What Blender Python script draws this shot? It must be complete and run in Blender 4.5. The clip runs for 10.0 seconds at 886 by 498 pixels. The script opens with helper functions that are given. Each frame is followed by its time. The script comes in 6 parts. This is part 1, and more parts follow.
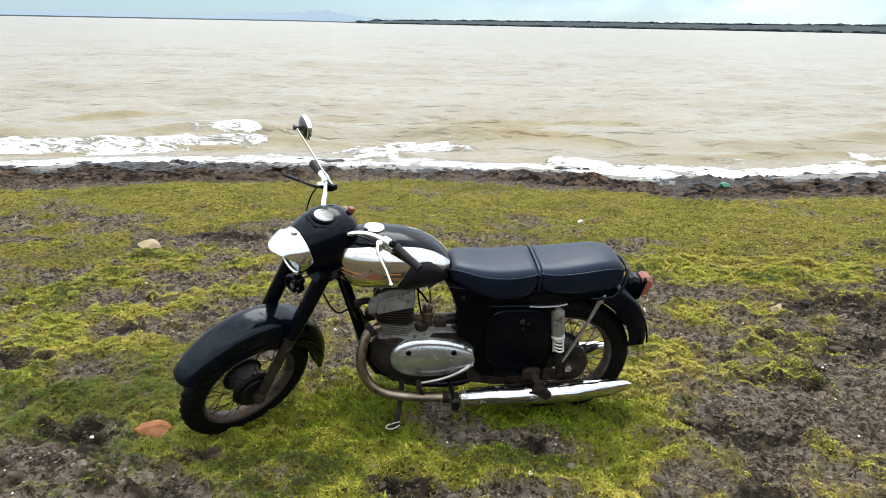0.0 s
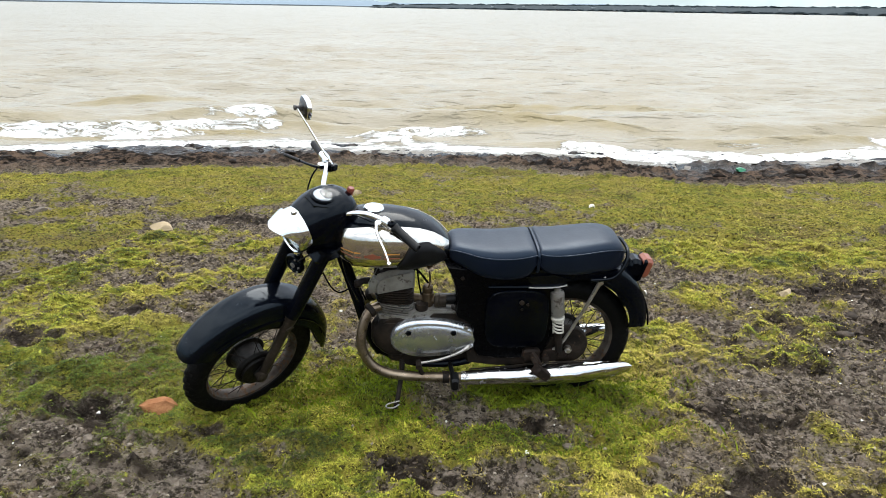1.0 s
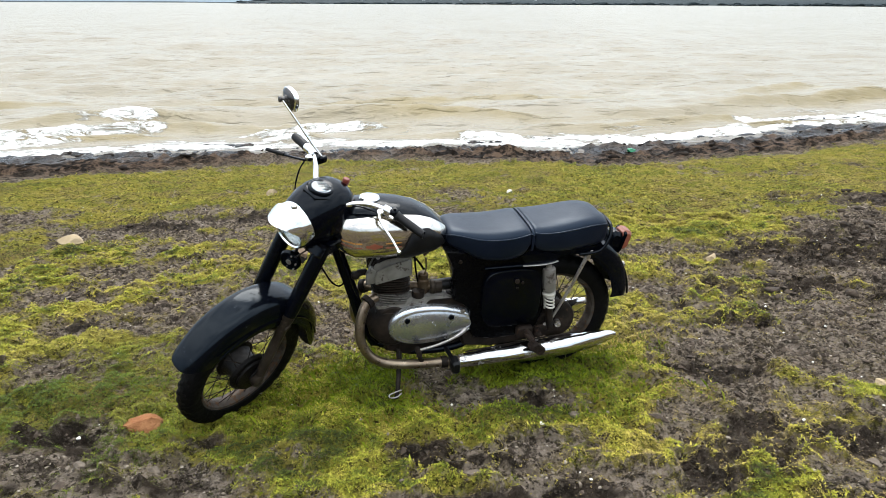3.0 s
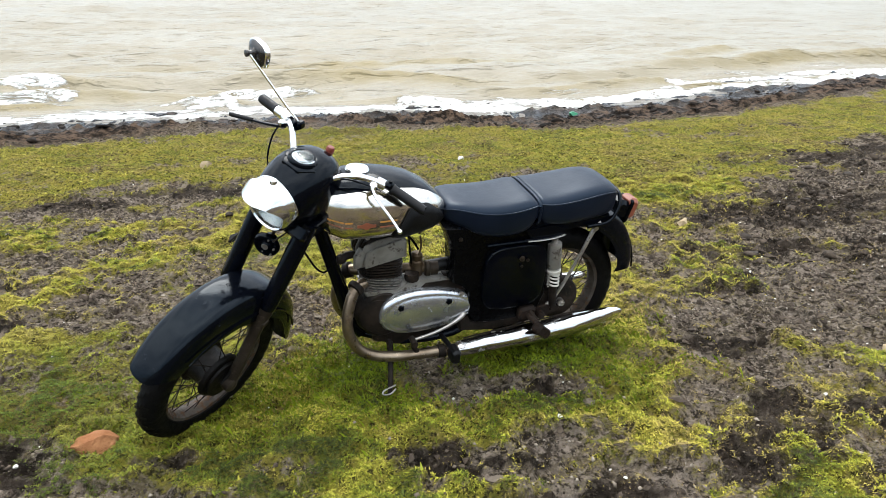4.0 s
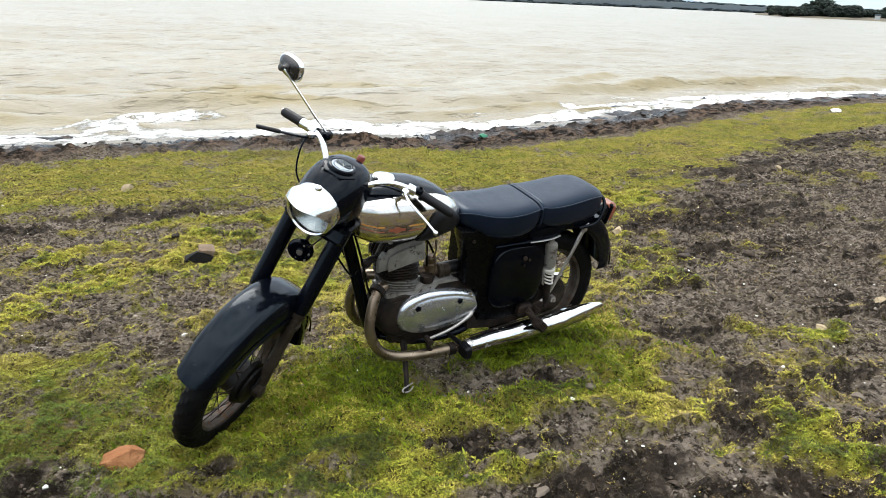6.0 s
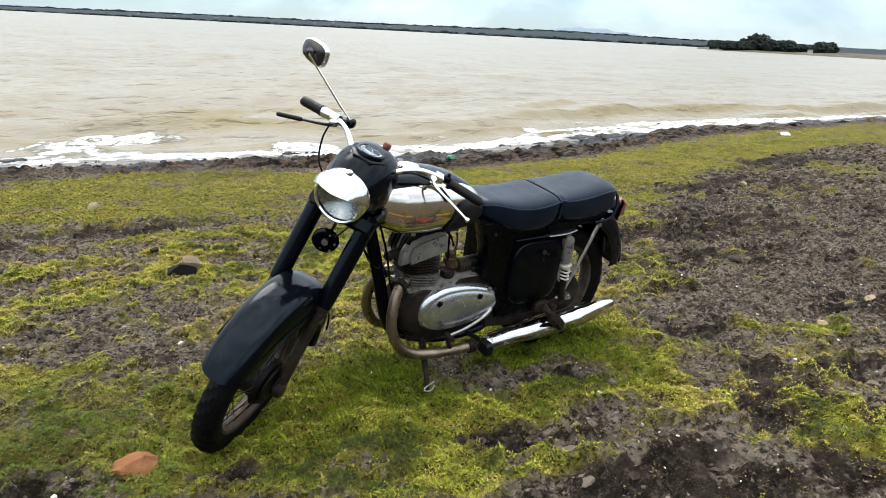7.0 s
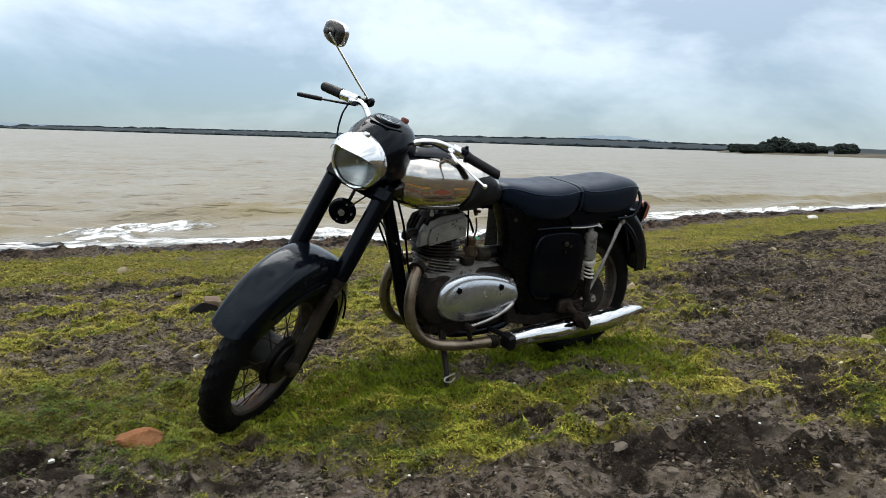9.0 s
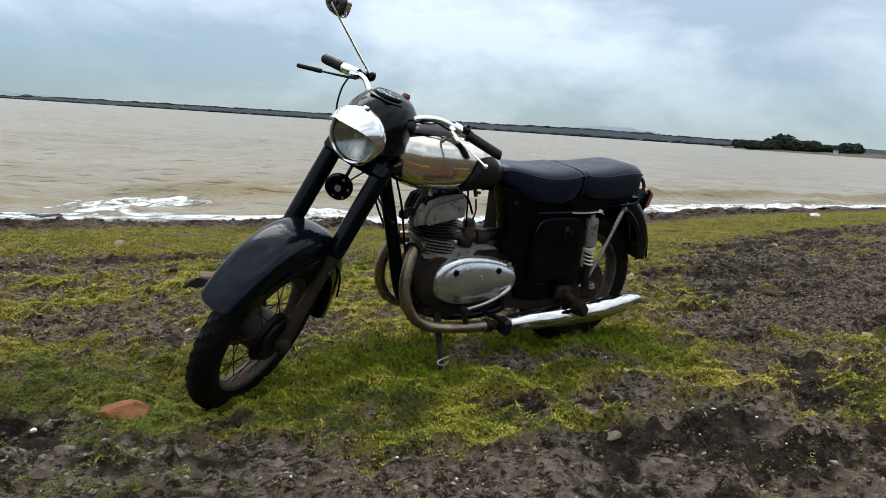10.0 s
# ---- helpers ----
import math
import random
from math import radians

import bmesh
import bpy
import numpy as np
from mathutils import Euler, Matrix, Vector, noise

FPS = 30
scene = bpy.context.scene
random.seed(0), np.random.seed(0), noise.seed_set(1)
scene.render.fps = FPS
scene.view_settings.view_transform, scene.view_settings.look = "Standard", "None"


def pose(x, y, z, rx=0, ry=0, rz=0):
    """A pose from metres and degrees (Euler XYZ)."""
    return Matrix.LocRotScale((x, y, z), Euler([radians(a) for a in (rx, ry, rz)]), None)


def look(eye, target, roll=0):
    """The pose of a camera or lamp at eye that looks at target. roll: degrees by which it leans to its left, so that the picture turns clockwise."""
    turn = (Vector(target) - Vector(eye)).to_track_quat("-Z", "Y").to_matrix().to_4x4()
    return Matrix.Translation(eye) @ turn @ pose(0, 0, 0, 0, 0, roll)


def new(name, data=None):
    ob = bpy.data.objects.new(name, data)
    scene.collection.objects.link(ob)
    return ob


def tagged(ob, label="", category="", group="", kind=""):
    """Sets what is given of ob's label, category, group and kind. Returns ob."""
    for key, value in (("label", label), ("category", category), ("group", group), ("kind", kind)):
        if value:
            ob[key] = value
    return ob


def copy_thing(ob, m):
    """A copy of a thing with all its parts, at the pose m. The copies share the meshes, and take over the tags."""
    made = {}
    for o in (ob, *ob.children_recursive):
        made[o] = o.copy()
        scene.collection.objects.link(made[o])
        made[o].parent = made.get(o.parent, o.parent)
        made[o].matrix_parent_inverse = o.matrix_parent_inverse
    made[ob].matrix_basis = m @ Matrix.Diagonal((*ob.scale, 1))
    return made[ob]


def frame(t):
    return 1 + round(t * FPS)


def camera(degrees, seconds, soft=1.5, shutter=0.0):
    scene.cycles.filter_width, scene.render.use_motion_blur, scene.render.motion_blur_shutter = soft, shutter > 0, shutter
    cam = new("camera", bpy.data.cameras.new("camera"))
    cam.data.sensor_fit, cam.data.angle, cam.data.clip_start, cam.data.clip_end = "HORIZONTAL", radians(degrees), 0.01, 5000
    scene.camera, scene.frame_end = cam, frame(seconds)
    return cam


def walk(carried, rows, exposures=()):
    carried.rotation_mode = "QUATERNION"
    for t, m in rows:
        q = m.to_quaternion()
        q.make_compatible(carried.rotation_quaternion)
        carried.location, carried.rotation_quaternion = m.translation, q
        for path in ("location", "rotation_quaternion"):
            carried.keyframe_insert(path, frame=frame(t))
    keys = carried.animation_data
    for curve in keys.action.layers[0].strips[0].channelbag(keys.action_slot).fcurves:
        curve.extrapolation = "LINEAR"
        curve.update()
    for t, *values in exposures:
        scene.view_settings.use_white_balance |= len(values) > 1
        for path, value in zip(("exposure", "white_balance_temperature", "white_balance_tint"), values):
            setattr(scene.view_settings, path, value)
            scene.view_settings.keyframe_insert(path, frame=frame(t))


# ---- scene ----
cam = camera(67.4, 10.0, 0.5)
PATH = [
    (0, (0.209, -0.033, 1.6), (0.109, 1.858, 0.957), 1.1),
    (0.5, (0.254, -0.021, 1.586), (0.095, 1.864, 0.936), 1.3),
    (1, (0.275, -0.041, 1.583), (0.129, 1.833, 0.899), 0.9),
    (1.5, (0.152, -0.095, 1.582), (0.144, 1.811, 0.978), 1.5),
    (2, (-0.02, -0.141, 1.573), (0.147, 1.748, 0.938), -1.0),
    (2.2, (-0.066, -0.166, 1.569), (0.095, 1.722, 0.93), -0.5),
    (3.3, (-0.194, 0.018, 1.524), (0.014, 1.878, 0.818), 0.2),
    (3.5, (-0.226, 0.095, 1.489), (0.028, 1.953, 0.794), -0.8),
    (4, (-0.368, 0.273, 1.468), (0.028, 2.07, 0.684), 0.8),
    (4.5, (-0.577, 0.307, 1.462), (0.033, 2.064, 0.728), -0.5),
    (5, (-0.739, 0.276, 1.495), (-0.106, 2.037, 0.791), 2.3),
    (5.5, (-0.772, 0.253, 1.468), (-0.078, 1.972, 0.718), 2.8),
    (5.7, (-0.793, 0.212, 1.463), (-0.12, 1.943, 0.722), 2.3),
    (6.8, (-1.047, 0.304, 1.328), (-0.183, 1.997, 0.704), 3.6),
    (7, (-1.07, 0.326, 1.289), (-0.232, 2.033, 0.668), 3.0),
    (7.5, (-1.083, 0.36, 1.212), (-0.293, 2.095, 0.605), 2.6),
    (8, (-1.067, 0.333, 1.037), (-0.3, 2.119, 0.566), 0.7),
    (8.5, (-1.047, 0.276, 0.856), (-0.309, 2.097, 0.484), 1.7),
    (9, (-1.053, 0.253, 0.854), (-0.269, 2.065, 0.533), 1.8),
    (9.5, (-1.041, 0.257, 0.842), (-0.272, 2.078, 0.542), 3.3),
    (10, (-1.027, 0.288, 0.829), (-0.244, 2.093, 0.466), 3.8),
]
walk(cam, [(t, look(eye, target, roll)) for t, eye, target, roll in PATH],
     [(0, 0.59), (0.8, 0.60), (1.2, 0.64), (1.5, 0.60), (2.0, 0.49), (2.2, 0.50), (3.5, 0.70), (5.7, 0.72), (7.0, 0.53), (7.6, 0.53), (8.0, 0.54), (8.45, -0.02), (9.0, -0.04), (10, -0.11)])

# ---- sky and sun: bright overcast, brighter overhead than at the horizon ----
SUN_EL, SUN_AZ = 58.0, 5.0
world = bpy.data.worlds.new("sky")
scene.world = world
world.use_nodes = True
wn, wl = world.node_tree.nodes, world.node_tree.links
wn.clear()


def wnode(kind, **sets):
    n = wn.new(kind)
    for k, v in sets.items():
        n.inputs[k].default_value = v
    return n


sky = wn.new("ShaderNodeTexSky")
sky.sky_type = "NISHITA"
sky.sun_disc = False
sky.sun_elevation, sky.sun_rotation = radians(SUN_EL), radians(SUN_AZ)
sky.dust_density = 0.2
sky.ozone_density = 3.0
coord = wn.new("ShaderNodeTexCoord")
squash = wnode("ShaderNodeMapping", Scale=(1.0, 1.0, 2.1))
wl.new(coord.outputs["Generated"], squash.inputs["Vector"])
sep = wn.new("ShaderNodeSeparateXYZ")
wl.new(coord.outputs["Generated"], sep.inputs[0])
lift = wn.new("ShaderNodeValToRGB")
stops = lift.color_ramp.elements
for pos, v in ((0.0, (0.40, 0.455, 0.495)), (0.03, (0.43, 0.485, 0.525)), (0.075, (1.04, 1.08, 1.09)), (0.12, (1.54, 1.57, 1.57)), (0.20, (2.08, 2.10, 2.09)), (0.5, (2.05, 2.07, 2.07)), (1.0, (2.1, 2.1, 2.1))):
    e = stops[0] if pos == 0.0 else stops[1] if pos == 1.0 else stops.new(pos)
    e.position, e.color = pos, (*v, 1)
wl.new(sep.outputs["Z"], lift.inputs[0])
big = wnode("ShaderNodeTexNoise", Scale=2.1, Detail=6.0, Roughness=0.58, Distortion=0.25)
wl.new(squash.outputs[0], big.inputs["Vector"])
ramp = wn.new("ShaderNodeValToRGB")
ramp.color_ramp.elements[0].position, ramp.color_ramp.elements[0].color = 0.40, (0.67, 0.73, 0.775, 1)
ramp.color_ramp.elements[1].position, ramp.color_ramp.elements[1].color = 0.57, (1.32, 1.34, 1.34, 1)
wl.new(big.outputs["Fac"], ramp.inputs[0])
cloud = wn.new("ShaderNodeVectorMath")
cloud.operation = "MULTIPLY"
bank = wnode("ShaderNodeMapRange", **{"From Min": 0.30, "From Max": -0.30, "To Min": 0.0, "To Max": 1.0})
bank.interpolation_type = "SMOOTHSTEP"
wl.new(sep.outputs["X"], bank.inputs["Value"])
low = wnode("ShaderNodeMapRange", **{"From Min": 0.16, "From Max": 0.02, "To Min": 0.0, "To Max": 1.0})
low.interpolation_type = "SMOOTHSTEP"
wl.new(sep.outputs["Z"], low.inputs["Value"])
weight = wn.new("ShaderNodeMath")
weight.operation = "MULTIPLY"
wl.new(bank.outputs[0], weight.inputs[0])
wl.new(low.outputs[0], weight.inputs[1])
rain = wn.new("ShaderNodeMix")
rain.data_type = "RGBA"
rain.inputs[7].default_value = (0.44, 0.56, 0.66, 1)
wl.new(weight.outputs[0], rain.inputs[0])
wl.new(ramp.outputs[0], rain.inputs[6])
wl.new(rain.outputs[2], cloud.inputs[0])
wl.new(lift.outputs[0], cloud.inputs[1])
bg_cloud, bg_sky = wn.new("ShaderNodeBackground"), wn.new("ShaderNodeBackground")
bg_cloud.inputs["Strength"].default_value = 0.93
bg_sky.inputs["Strength"].default_value = 0.05
wl.new(cloud.outputs[0], bg_cloud.inputs["Color"])
veil = wn.new("ShaderNodeVectorMath")
veil.operation = "MULTIPLY"
veil.inputs[1].default_value = (0.50, 0.62, 0.74)
wl.new(sky.outputs[0], veil.inputs[0])
wl.new(veil.outputs[0], bg_sky.inputs["Color"])
both = wn.new("ShaderNodeAddShader")
wl.new(bg_cloud.outputs[0], both.inputs[0])
wl.new(bg_sky.outputs[0], both.inputs[1])
wout = wn.new("ShaderNodeOutputWorld")
wl.new(both.outputs[0], wout.inputs["Surface"])

lamp = bpy.data.lights.new("sun", "SUN")
lamp.energy, lamp.angle, lamp.color = 1.5, radians(30), (1.0, 0.95, 0.88)
sun = new("sun", lamp)
ce = math.cos(radians(SUN_EL))
sun.matrix_world = look((ce * math.sin(radians(SUN_AZ)) * 50, ce * math.cos(radians(SUN_AZ)) * 50, math.sin(radians(SUN_EL)) * 50), (0, 0, 0))


# ---- materials ----
def nodes_of(name):
    m = bpy.data.materials.new(name)
    m.use_nodes = True
    nt = m.node_tree
    return m, nt, nt.nodes["Principled BSDF"]


def noise_tex(nt, scale, detail=4.0, rough=0.55, vec=None, dist=0.0):
    n = nt.nodes.new("ShaderNodeTexNoise")
    n.inputs["Scale"].default_value, n.inputs["Detail"].default_value = scale, detail
    n.inputs["Roughness"].default_value, n.inputs["Distortion"].default_value = rough, dist
    if vec is None:
        tc = nt.nodes.get("tc") or nt.nodes.new("ShaderNodeTexCoord")
        tc.name = "tc"
        vec = tc.outputs["Object"]
    nt.links.new(vec, n.inputs["Vector"])
    return n.outputs["Fac"]


def ranged(nt, fac, lo, hi, to_lo=0.0, to_hi=1.0):
    n = nt.nodes.new("ShaderNodeMapRange")
    for k, v in (("From Min", lo), ("From Max", hi), ("To Min", to_lo), ("To Max", to_hi)):
        n.inputs[k].default_value = v
    nt.links.new(fac, n.inputs["Value"])
    return n.outputs[0]


def mixed(nt, fac, a, b, mode="MIX"):
    n = nt.nodes.new("ShaderNodeMix")
    n.data_type, n.blend_type = "RGBA", mode
    if isinstance(fac, (int, float)):
        n.inputs[0].default_value = fac
    else:
        nt.links.new(fac, n.inputs[0])
    for sock, v in ((n.inputs[6], a), (n.inputs[7], b)):
        if isinstance(v, tuple):
            sock.default_value = (*v, 1)
        else:
            nt.links.new(v, sock)
    return n.outputs[2]


def math_node(nt, op, a, b=0.0):
    n = nt.nodes.new("ShaderNodeMath")
    n.operation = op
    for sock, v in ((n.inputs[0], a), (n.inputs[1], b)):
        if isinstance(v, (int, float)):
            sock.default_value = v
        else:
            nt.links.new(v, sock)
    return n.outputs[0]


def bumped(nt, bsdf, height, dist=0.01, strength=1.0):
    n = nt.nodes.new("ShaderNodeBump")
    n.inputs["Distance"].default_value, n.inputs["Strength"].default_value = dist, strength
    nt.links.new(height, n.inputs["Height"])
    nt.links.new(n.outputs[0], bsdf.inputs["Normal"])


def attribute(nt, name):
    n = nt.nodes.new("ShaderNodeAttribute")
    n.attribute_name = name
    return n.outputs["Fac"]


def paint(name, c1, c2, rough, metal=0.0, scale=9.0, wear=None, wear_at=0.62, wear_rough=0.7, bump=0.0006, coat=0.0, rough_var=0.12, spec=0.5, tint=(1.0, 1.0, 1.0)):
    """A worn surface: two tones, a wear colour in patches, uneven gloss and fine relief."""
    m, nt, b = nodes_of(name)
    soft = ranged(nt, noise_tex(nt, scale, 5), 0.35, 0.65)
    col = mixed(nt, soft, c1, c2)
    r = ranged(nt, noise_tex(nt, scale * 4.3, 4), 0.3, 0.7, max(rough - rough_var, 0.02), rough + rough_var)
    if wear:
        patch = ranged(nt, noise_tex(nt, scale * 2.7, 7, 0.65), wear_at, wear_at + 0.08)
        col = mixed(nt, patch, col, wear)
        rr = nt.nodes.new("ShaderNodeMix")
        nt.links.new(patch, rr.inputs[0])
        nt.links.new(r, rr.inputs[2])
        rr.inputs[3].default_value = wear_rough
        r = rr.outputs[0]
        if metal > 0:
            nt.links.new(ranged(nt, patch, 0, 1, metal, metal * 0.25), b.inputs["Metallic"])
    if not (wear and metal > 0):
        b.inputs["Metallic"].default_value = metal
    nt.links.new(col, b.inputs["Base Color"])
    nt.links.new(r, b.inputs["Roughness"])
    b.inputs["Coat Weight"].default_value = coat
    b.inputs["Specular IOR Level"].default_value = spec
    b.inputs["Specular Tint"].default_value = (*tint, 1)
    b.inputs["Coat Roughness"].default_value = 0.12
    bumped(nt, b, noise_tex(nt, scale * 22, 3), bump)
    return m


BLACK = paint("black_enamel", (0.0007, 0.0010, 0.0022), (0.0014, 0.0019, 0.0038), 0.12, 0, 7, (0.014, 0.014, 0.015), 0.68, 0.45, 0.0002, spec=0.15, rough_var=0.06, tint=(0.80, 0.91, 1.0))
PANEL = paint("worn_black_panel", (0.0008, 0.0009, 0.0013), (0.0022, 0.0022, 0.0026), 0.26, 0, 7, (0.012, 0.012, 0.012), 0.67, 0.6, 0.0003, spec=0.07, rough_var=0.08)
FENDER = paint("dusty_black_enamel", (0.0008, 0.0012, 0.0024), (0.0020, 0.0027, 0.0046), 0.11, 0, 5, (0.022, 0.024, 0.029), 0.66, 0.6, 0.0003, spec=0.19, rough_var=0.08, tint=(0.72, 0.87, 1.0))
DARK = paint("dark_grimy_steel", (0.0065, 0.0052, 0.0043), (0.022, 0.0158, 0.0118), 0.55, 0.1, 18, (0.062, 0.039, 0.025), 0.62, 0.8, 0.001, spec=0.12)
HUB = paint("black_drum", (0.0026, 0.0024, 0.0022), (0.0060, 0.0048, 0.0040), 0.5, 0.1, 18, (0.020, 0.014, 0.010), 0.63, 0.8, 0.001, spec=0.15)
RUSTY = paint("rusty_bracket", (0.018, 0.0115, 0.008), (0.009, 0.006, 0.0045), 0.7, 0.1, 24, (0.05, 0.026, 0.014), 0.58, 0.85, 0.001, spec=0.15)
RUBBER = paint("tyre_rubber", (0.0018, 0.0018, 0.0020), (0.0036, 0.0034, 0.0033), 0.6, 0, 12, (0.012, 0.0105, 0.0085), 0.65, 0.9, 0.001, spec=0.09)
GRIP = paint("black_grip_rubber", (0.002, 0.002, 0.0025), (0.005, 0.005, 0.006), 0.45, 0, 14, spec=0.22)
VINYL = paint("black_vinyl", (0.0032, 0.0052, 0.0115), (0.0055, 0.0080, 0.0160), 0.36, 0, 5, None, bump=0.0004, spec=0.26, rough_var=0.06, tint=(0.55, 0.76, 1.0))
CHROME = paint("worn_chrome", (0.80, 0.80, 0.80), (0.70, 0.70, 0.69), 0.09, 1.0, 6, (0.30, 0.22, 0.14), 0.70, 0.5, 0.0002, rough_var=0.05)
CHROME_DULL = paint("scuffed_chrome", (0.74, 0.74, 0.745), (0.56, 0.555, 0.55), 0.11, 1.0, 7, (0.085, 0.062, 0.045), 0.585, 0.65, 0.0003, rough_var=0.06)
CHROME_TANK = paint("tank_chrome", (0.76, 0.72, 0.66), (0.66, 0.61, 0.55), 0.13, 1.0, 4, None, bump=0.0002, rough_var=0.04)
PIPE = paint("tarnished_exhaust", (0.30, 0.24, 0.175), (0.15, 0.112, 0.078), 0.34, 0.9, 8, (0.09, 0.055, 0.03), 0.60, 0.7, 0.0006)
ALLOY = paint("cast_alloy", (0.56, 0.58, 0.605), (0.42, 0.435, 0.455), 0.25, 0.9, 4, (0.26, 0.25, 0.24), 0.70, 0.6, 0.0006, rough_var=0.04)
ALLOY_DIRTY = paint("dirty_cast_alloy", (0.25, 0.24, 0.22), (0.15, 0.135, 0.118), 0.5, 0.5, 12, (0.05, 0.038, 0.028), 0.56, 0.8, 0.0012)
RIM = paint("rusted_rim", (0.030, 0.023, 0.018), (0.075, 0.063, 0.054), 0.5, 0.25, 16, (0.07, 0.04, 0.022), 0.52, 0.85, 0.0008, spec=0.12)
SLIDER = paint("dull_fork_alloy", (0.040, 0.031, 0.022), (0.020, 0.015, 0.011), 0.5, 0.3, 14, (0.06, 0.045, 0.035), 0.6, 0.8, 0.0008, spec=0.12)
BRASS = paint("oxidised_brass", (0.105, 0.068, 0.036), (0.045, 0.032, 0.020), 0.5, 0.6, 20, (0.07, 0.05, 0.03), 0.58, 0.8, 0.0008)
WHITE = paint("dirty_white_enamel", (0.56, 0.54, 0.48), (0.42, 0.39, 0.33), 0.45, 0, 16, (0.22, 0.19, 0.15), 0.64, 0.7)
ORANGE = paint("orange_stripe", (0.24, 0.065, 0.030), (0.19, 0.060, 0.032), 0.4, 0, 20, (0.30, 0.20, 0.12), 0.62)
YELLOW = paint("yellow_stripe", (0.46, 0.21, 0.03), (0.36, 0.16, 0.03), 0.4, 0, 20, (0.30, 0.24, 0.16), 0.62)
DIAL = paint("dial_face", (0.42, 0.45, 0.50), (0.34, 0.37, 0.42), 0.5, 0, 25)
REFLECTOR = paint("silvered_reflector", (0.40, 0.40, 0.39), (0.33, 0.33, 0.32), 0.16, 1.0, 9, None, rough_var=0.03)
SMOKE = paint("smoky_chrome", (0.10, 0.095, 0.09), (0.055, 0.052, 0.05), 0.18, 0.8, 14)
STEEL = paint("plain_steel", (0.46, 0.44, 0.42), (0.33, 0.30, 0.27), 0.35, 0.9, 22, (0.14, 0.09, 0.06), 0.62, 0.75)


def lens_material(name, color, rough, trans):
    m, nt, b = nodes_of(name)
    b.inputs["Base Color"].default_value = (*color, 1)
    b.inputs["Roughness"].default_value = rough
    b.inputs["Transmission Weight"].default_value = trans
    b.inputs["IOR"].default_value = 1.48
    bumped(nt, b, noise_tex(nt, 120, 2), 0.00006)
    return m




def thin_glass(name, tint, rough):
    """Window-thin glass: clear, with a sheen that grows towards grazing angles."""
    m, nt, b = nodes_of(name)
    clear, gloss, mix = (nt.nodes.new("ShaderNodeBsdf" + k) for k in ("Transparent", "Glossy", "Diffuse"))
    nt.nodes.remove(mix)
    mix = nt.nodes.new("ShaderNodeMixShader")
    facing = nt.nodes.new("ShaderNodeLayerWeight")
    facing.inputs["Blend"].default_value = 0.5
    sheen = ranged(nt, math_node(nt, "POWER", facing.outputs["Facing"], 4.0), 0, 1, 0.02, 0.22)
    clear.inputs["Color"].default_value = (*tint, 1)
    gloss.inputs["Roughness"].default_value = rough
    nt.links.new(sheen, mix.inputs[0])
    nt.links.new(clear.outputs[0], mix.inputs[1])
    nt.links.new(gloss.outputs[0], mix.inputs[2])
    nt.links.new(mix.outputs[0], nt.nodes["Material Output"].inputs["Surface"])
    nt.nodes.remove(b)
    return m


GLASS = thin_glass("lamp_glass", (0.92, 0.94, 0.94), 0.06)
CLEAR = thin_glass("dial_glass", (0.94, 0.96, 0.96), 0.04)
RED = lens_material("red_lens", (0.21, 0.060, 0.032), 0.4, 0.05)
RED2 = lens_material("red_cap", (0.15, 0.026, 0.014), 0.45, 0.05)
MIRROR, _nt, _b = nodes_of("mirror_glass")
_b.inputs["Base Color"].default_value = (0.9, 0.9, 0.9, 1)
_b.inputs["Metallic"].default_value, _b.inputs["Roughness"].default_value = 1.0, 0.02


def stone_material(name, c1, c2, scale=14.0, rough=0.85, bump=0.006):
    m, nt, b = nodes_of(name)
    col = mixed(nt, ranged(nt, noise_tex(nt, scale, 6, 0.6), 0.35, 0.65), c1, c2)
    rnd = nt.nodes.new("ShaderNodeNewGeometry").outputs["Random Per Island"]
    col = mixed(nt, ranged(nt, rnd, 0, 1, 0.0, 0.55), col, tuple(min(1.0, 1.6 * v) for v in c1))
    nt.links.new(col, b.inputs["Base Color"])
    b.inputs["Roughness"].default_value = rough
    b.inputs["Specular IOR Level"].default_value = 0.2
    bumped(nt, b, noise_tex(nt, scale * 3, 6, 0.65), bump)
    return m


ROCK_RED = stone_material("reddish_stone", (0.17, 0.066, 0.024), (0.28, 0.135, 0.06), 22, 0.85, 0.012)
ROCK_PALE = stone_material("pale_stone", (0.24, 0.185, 0.11), (0.36, 0.285, 0.185))
ROCK_DARK = stone_material("dark_wet_stone", (0.008, 0.0060, 0.0045), (0.030, 0.021, 0.015), 9, 0.9)
HOLLOW_SHADE = stone_material("painted_hollow_shade", (0.0035, 0.003, 0.0027), (0.009, 0.0075, 0.0065), 12, 0.85)
ROCK_BROWN = stone_material("brown_stone", (0.105, 0.074, 0.050), (0.18, 0.13, 0.088))
ROCK_GREY = stone_material("grey_brown_stone", (0.085, 0.068, 0.052), (0.16, 0.13, 0.10))


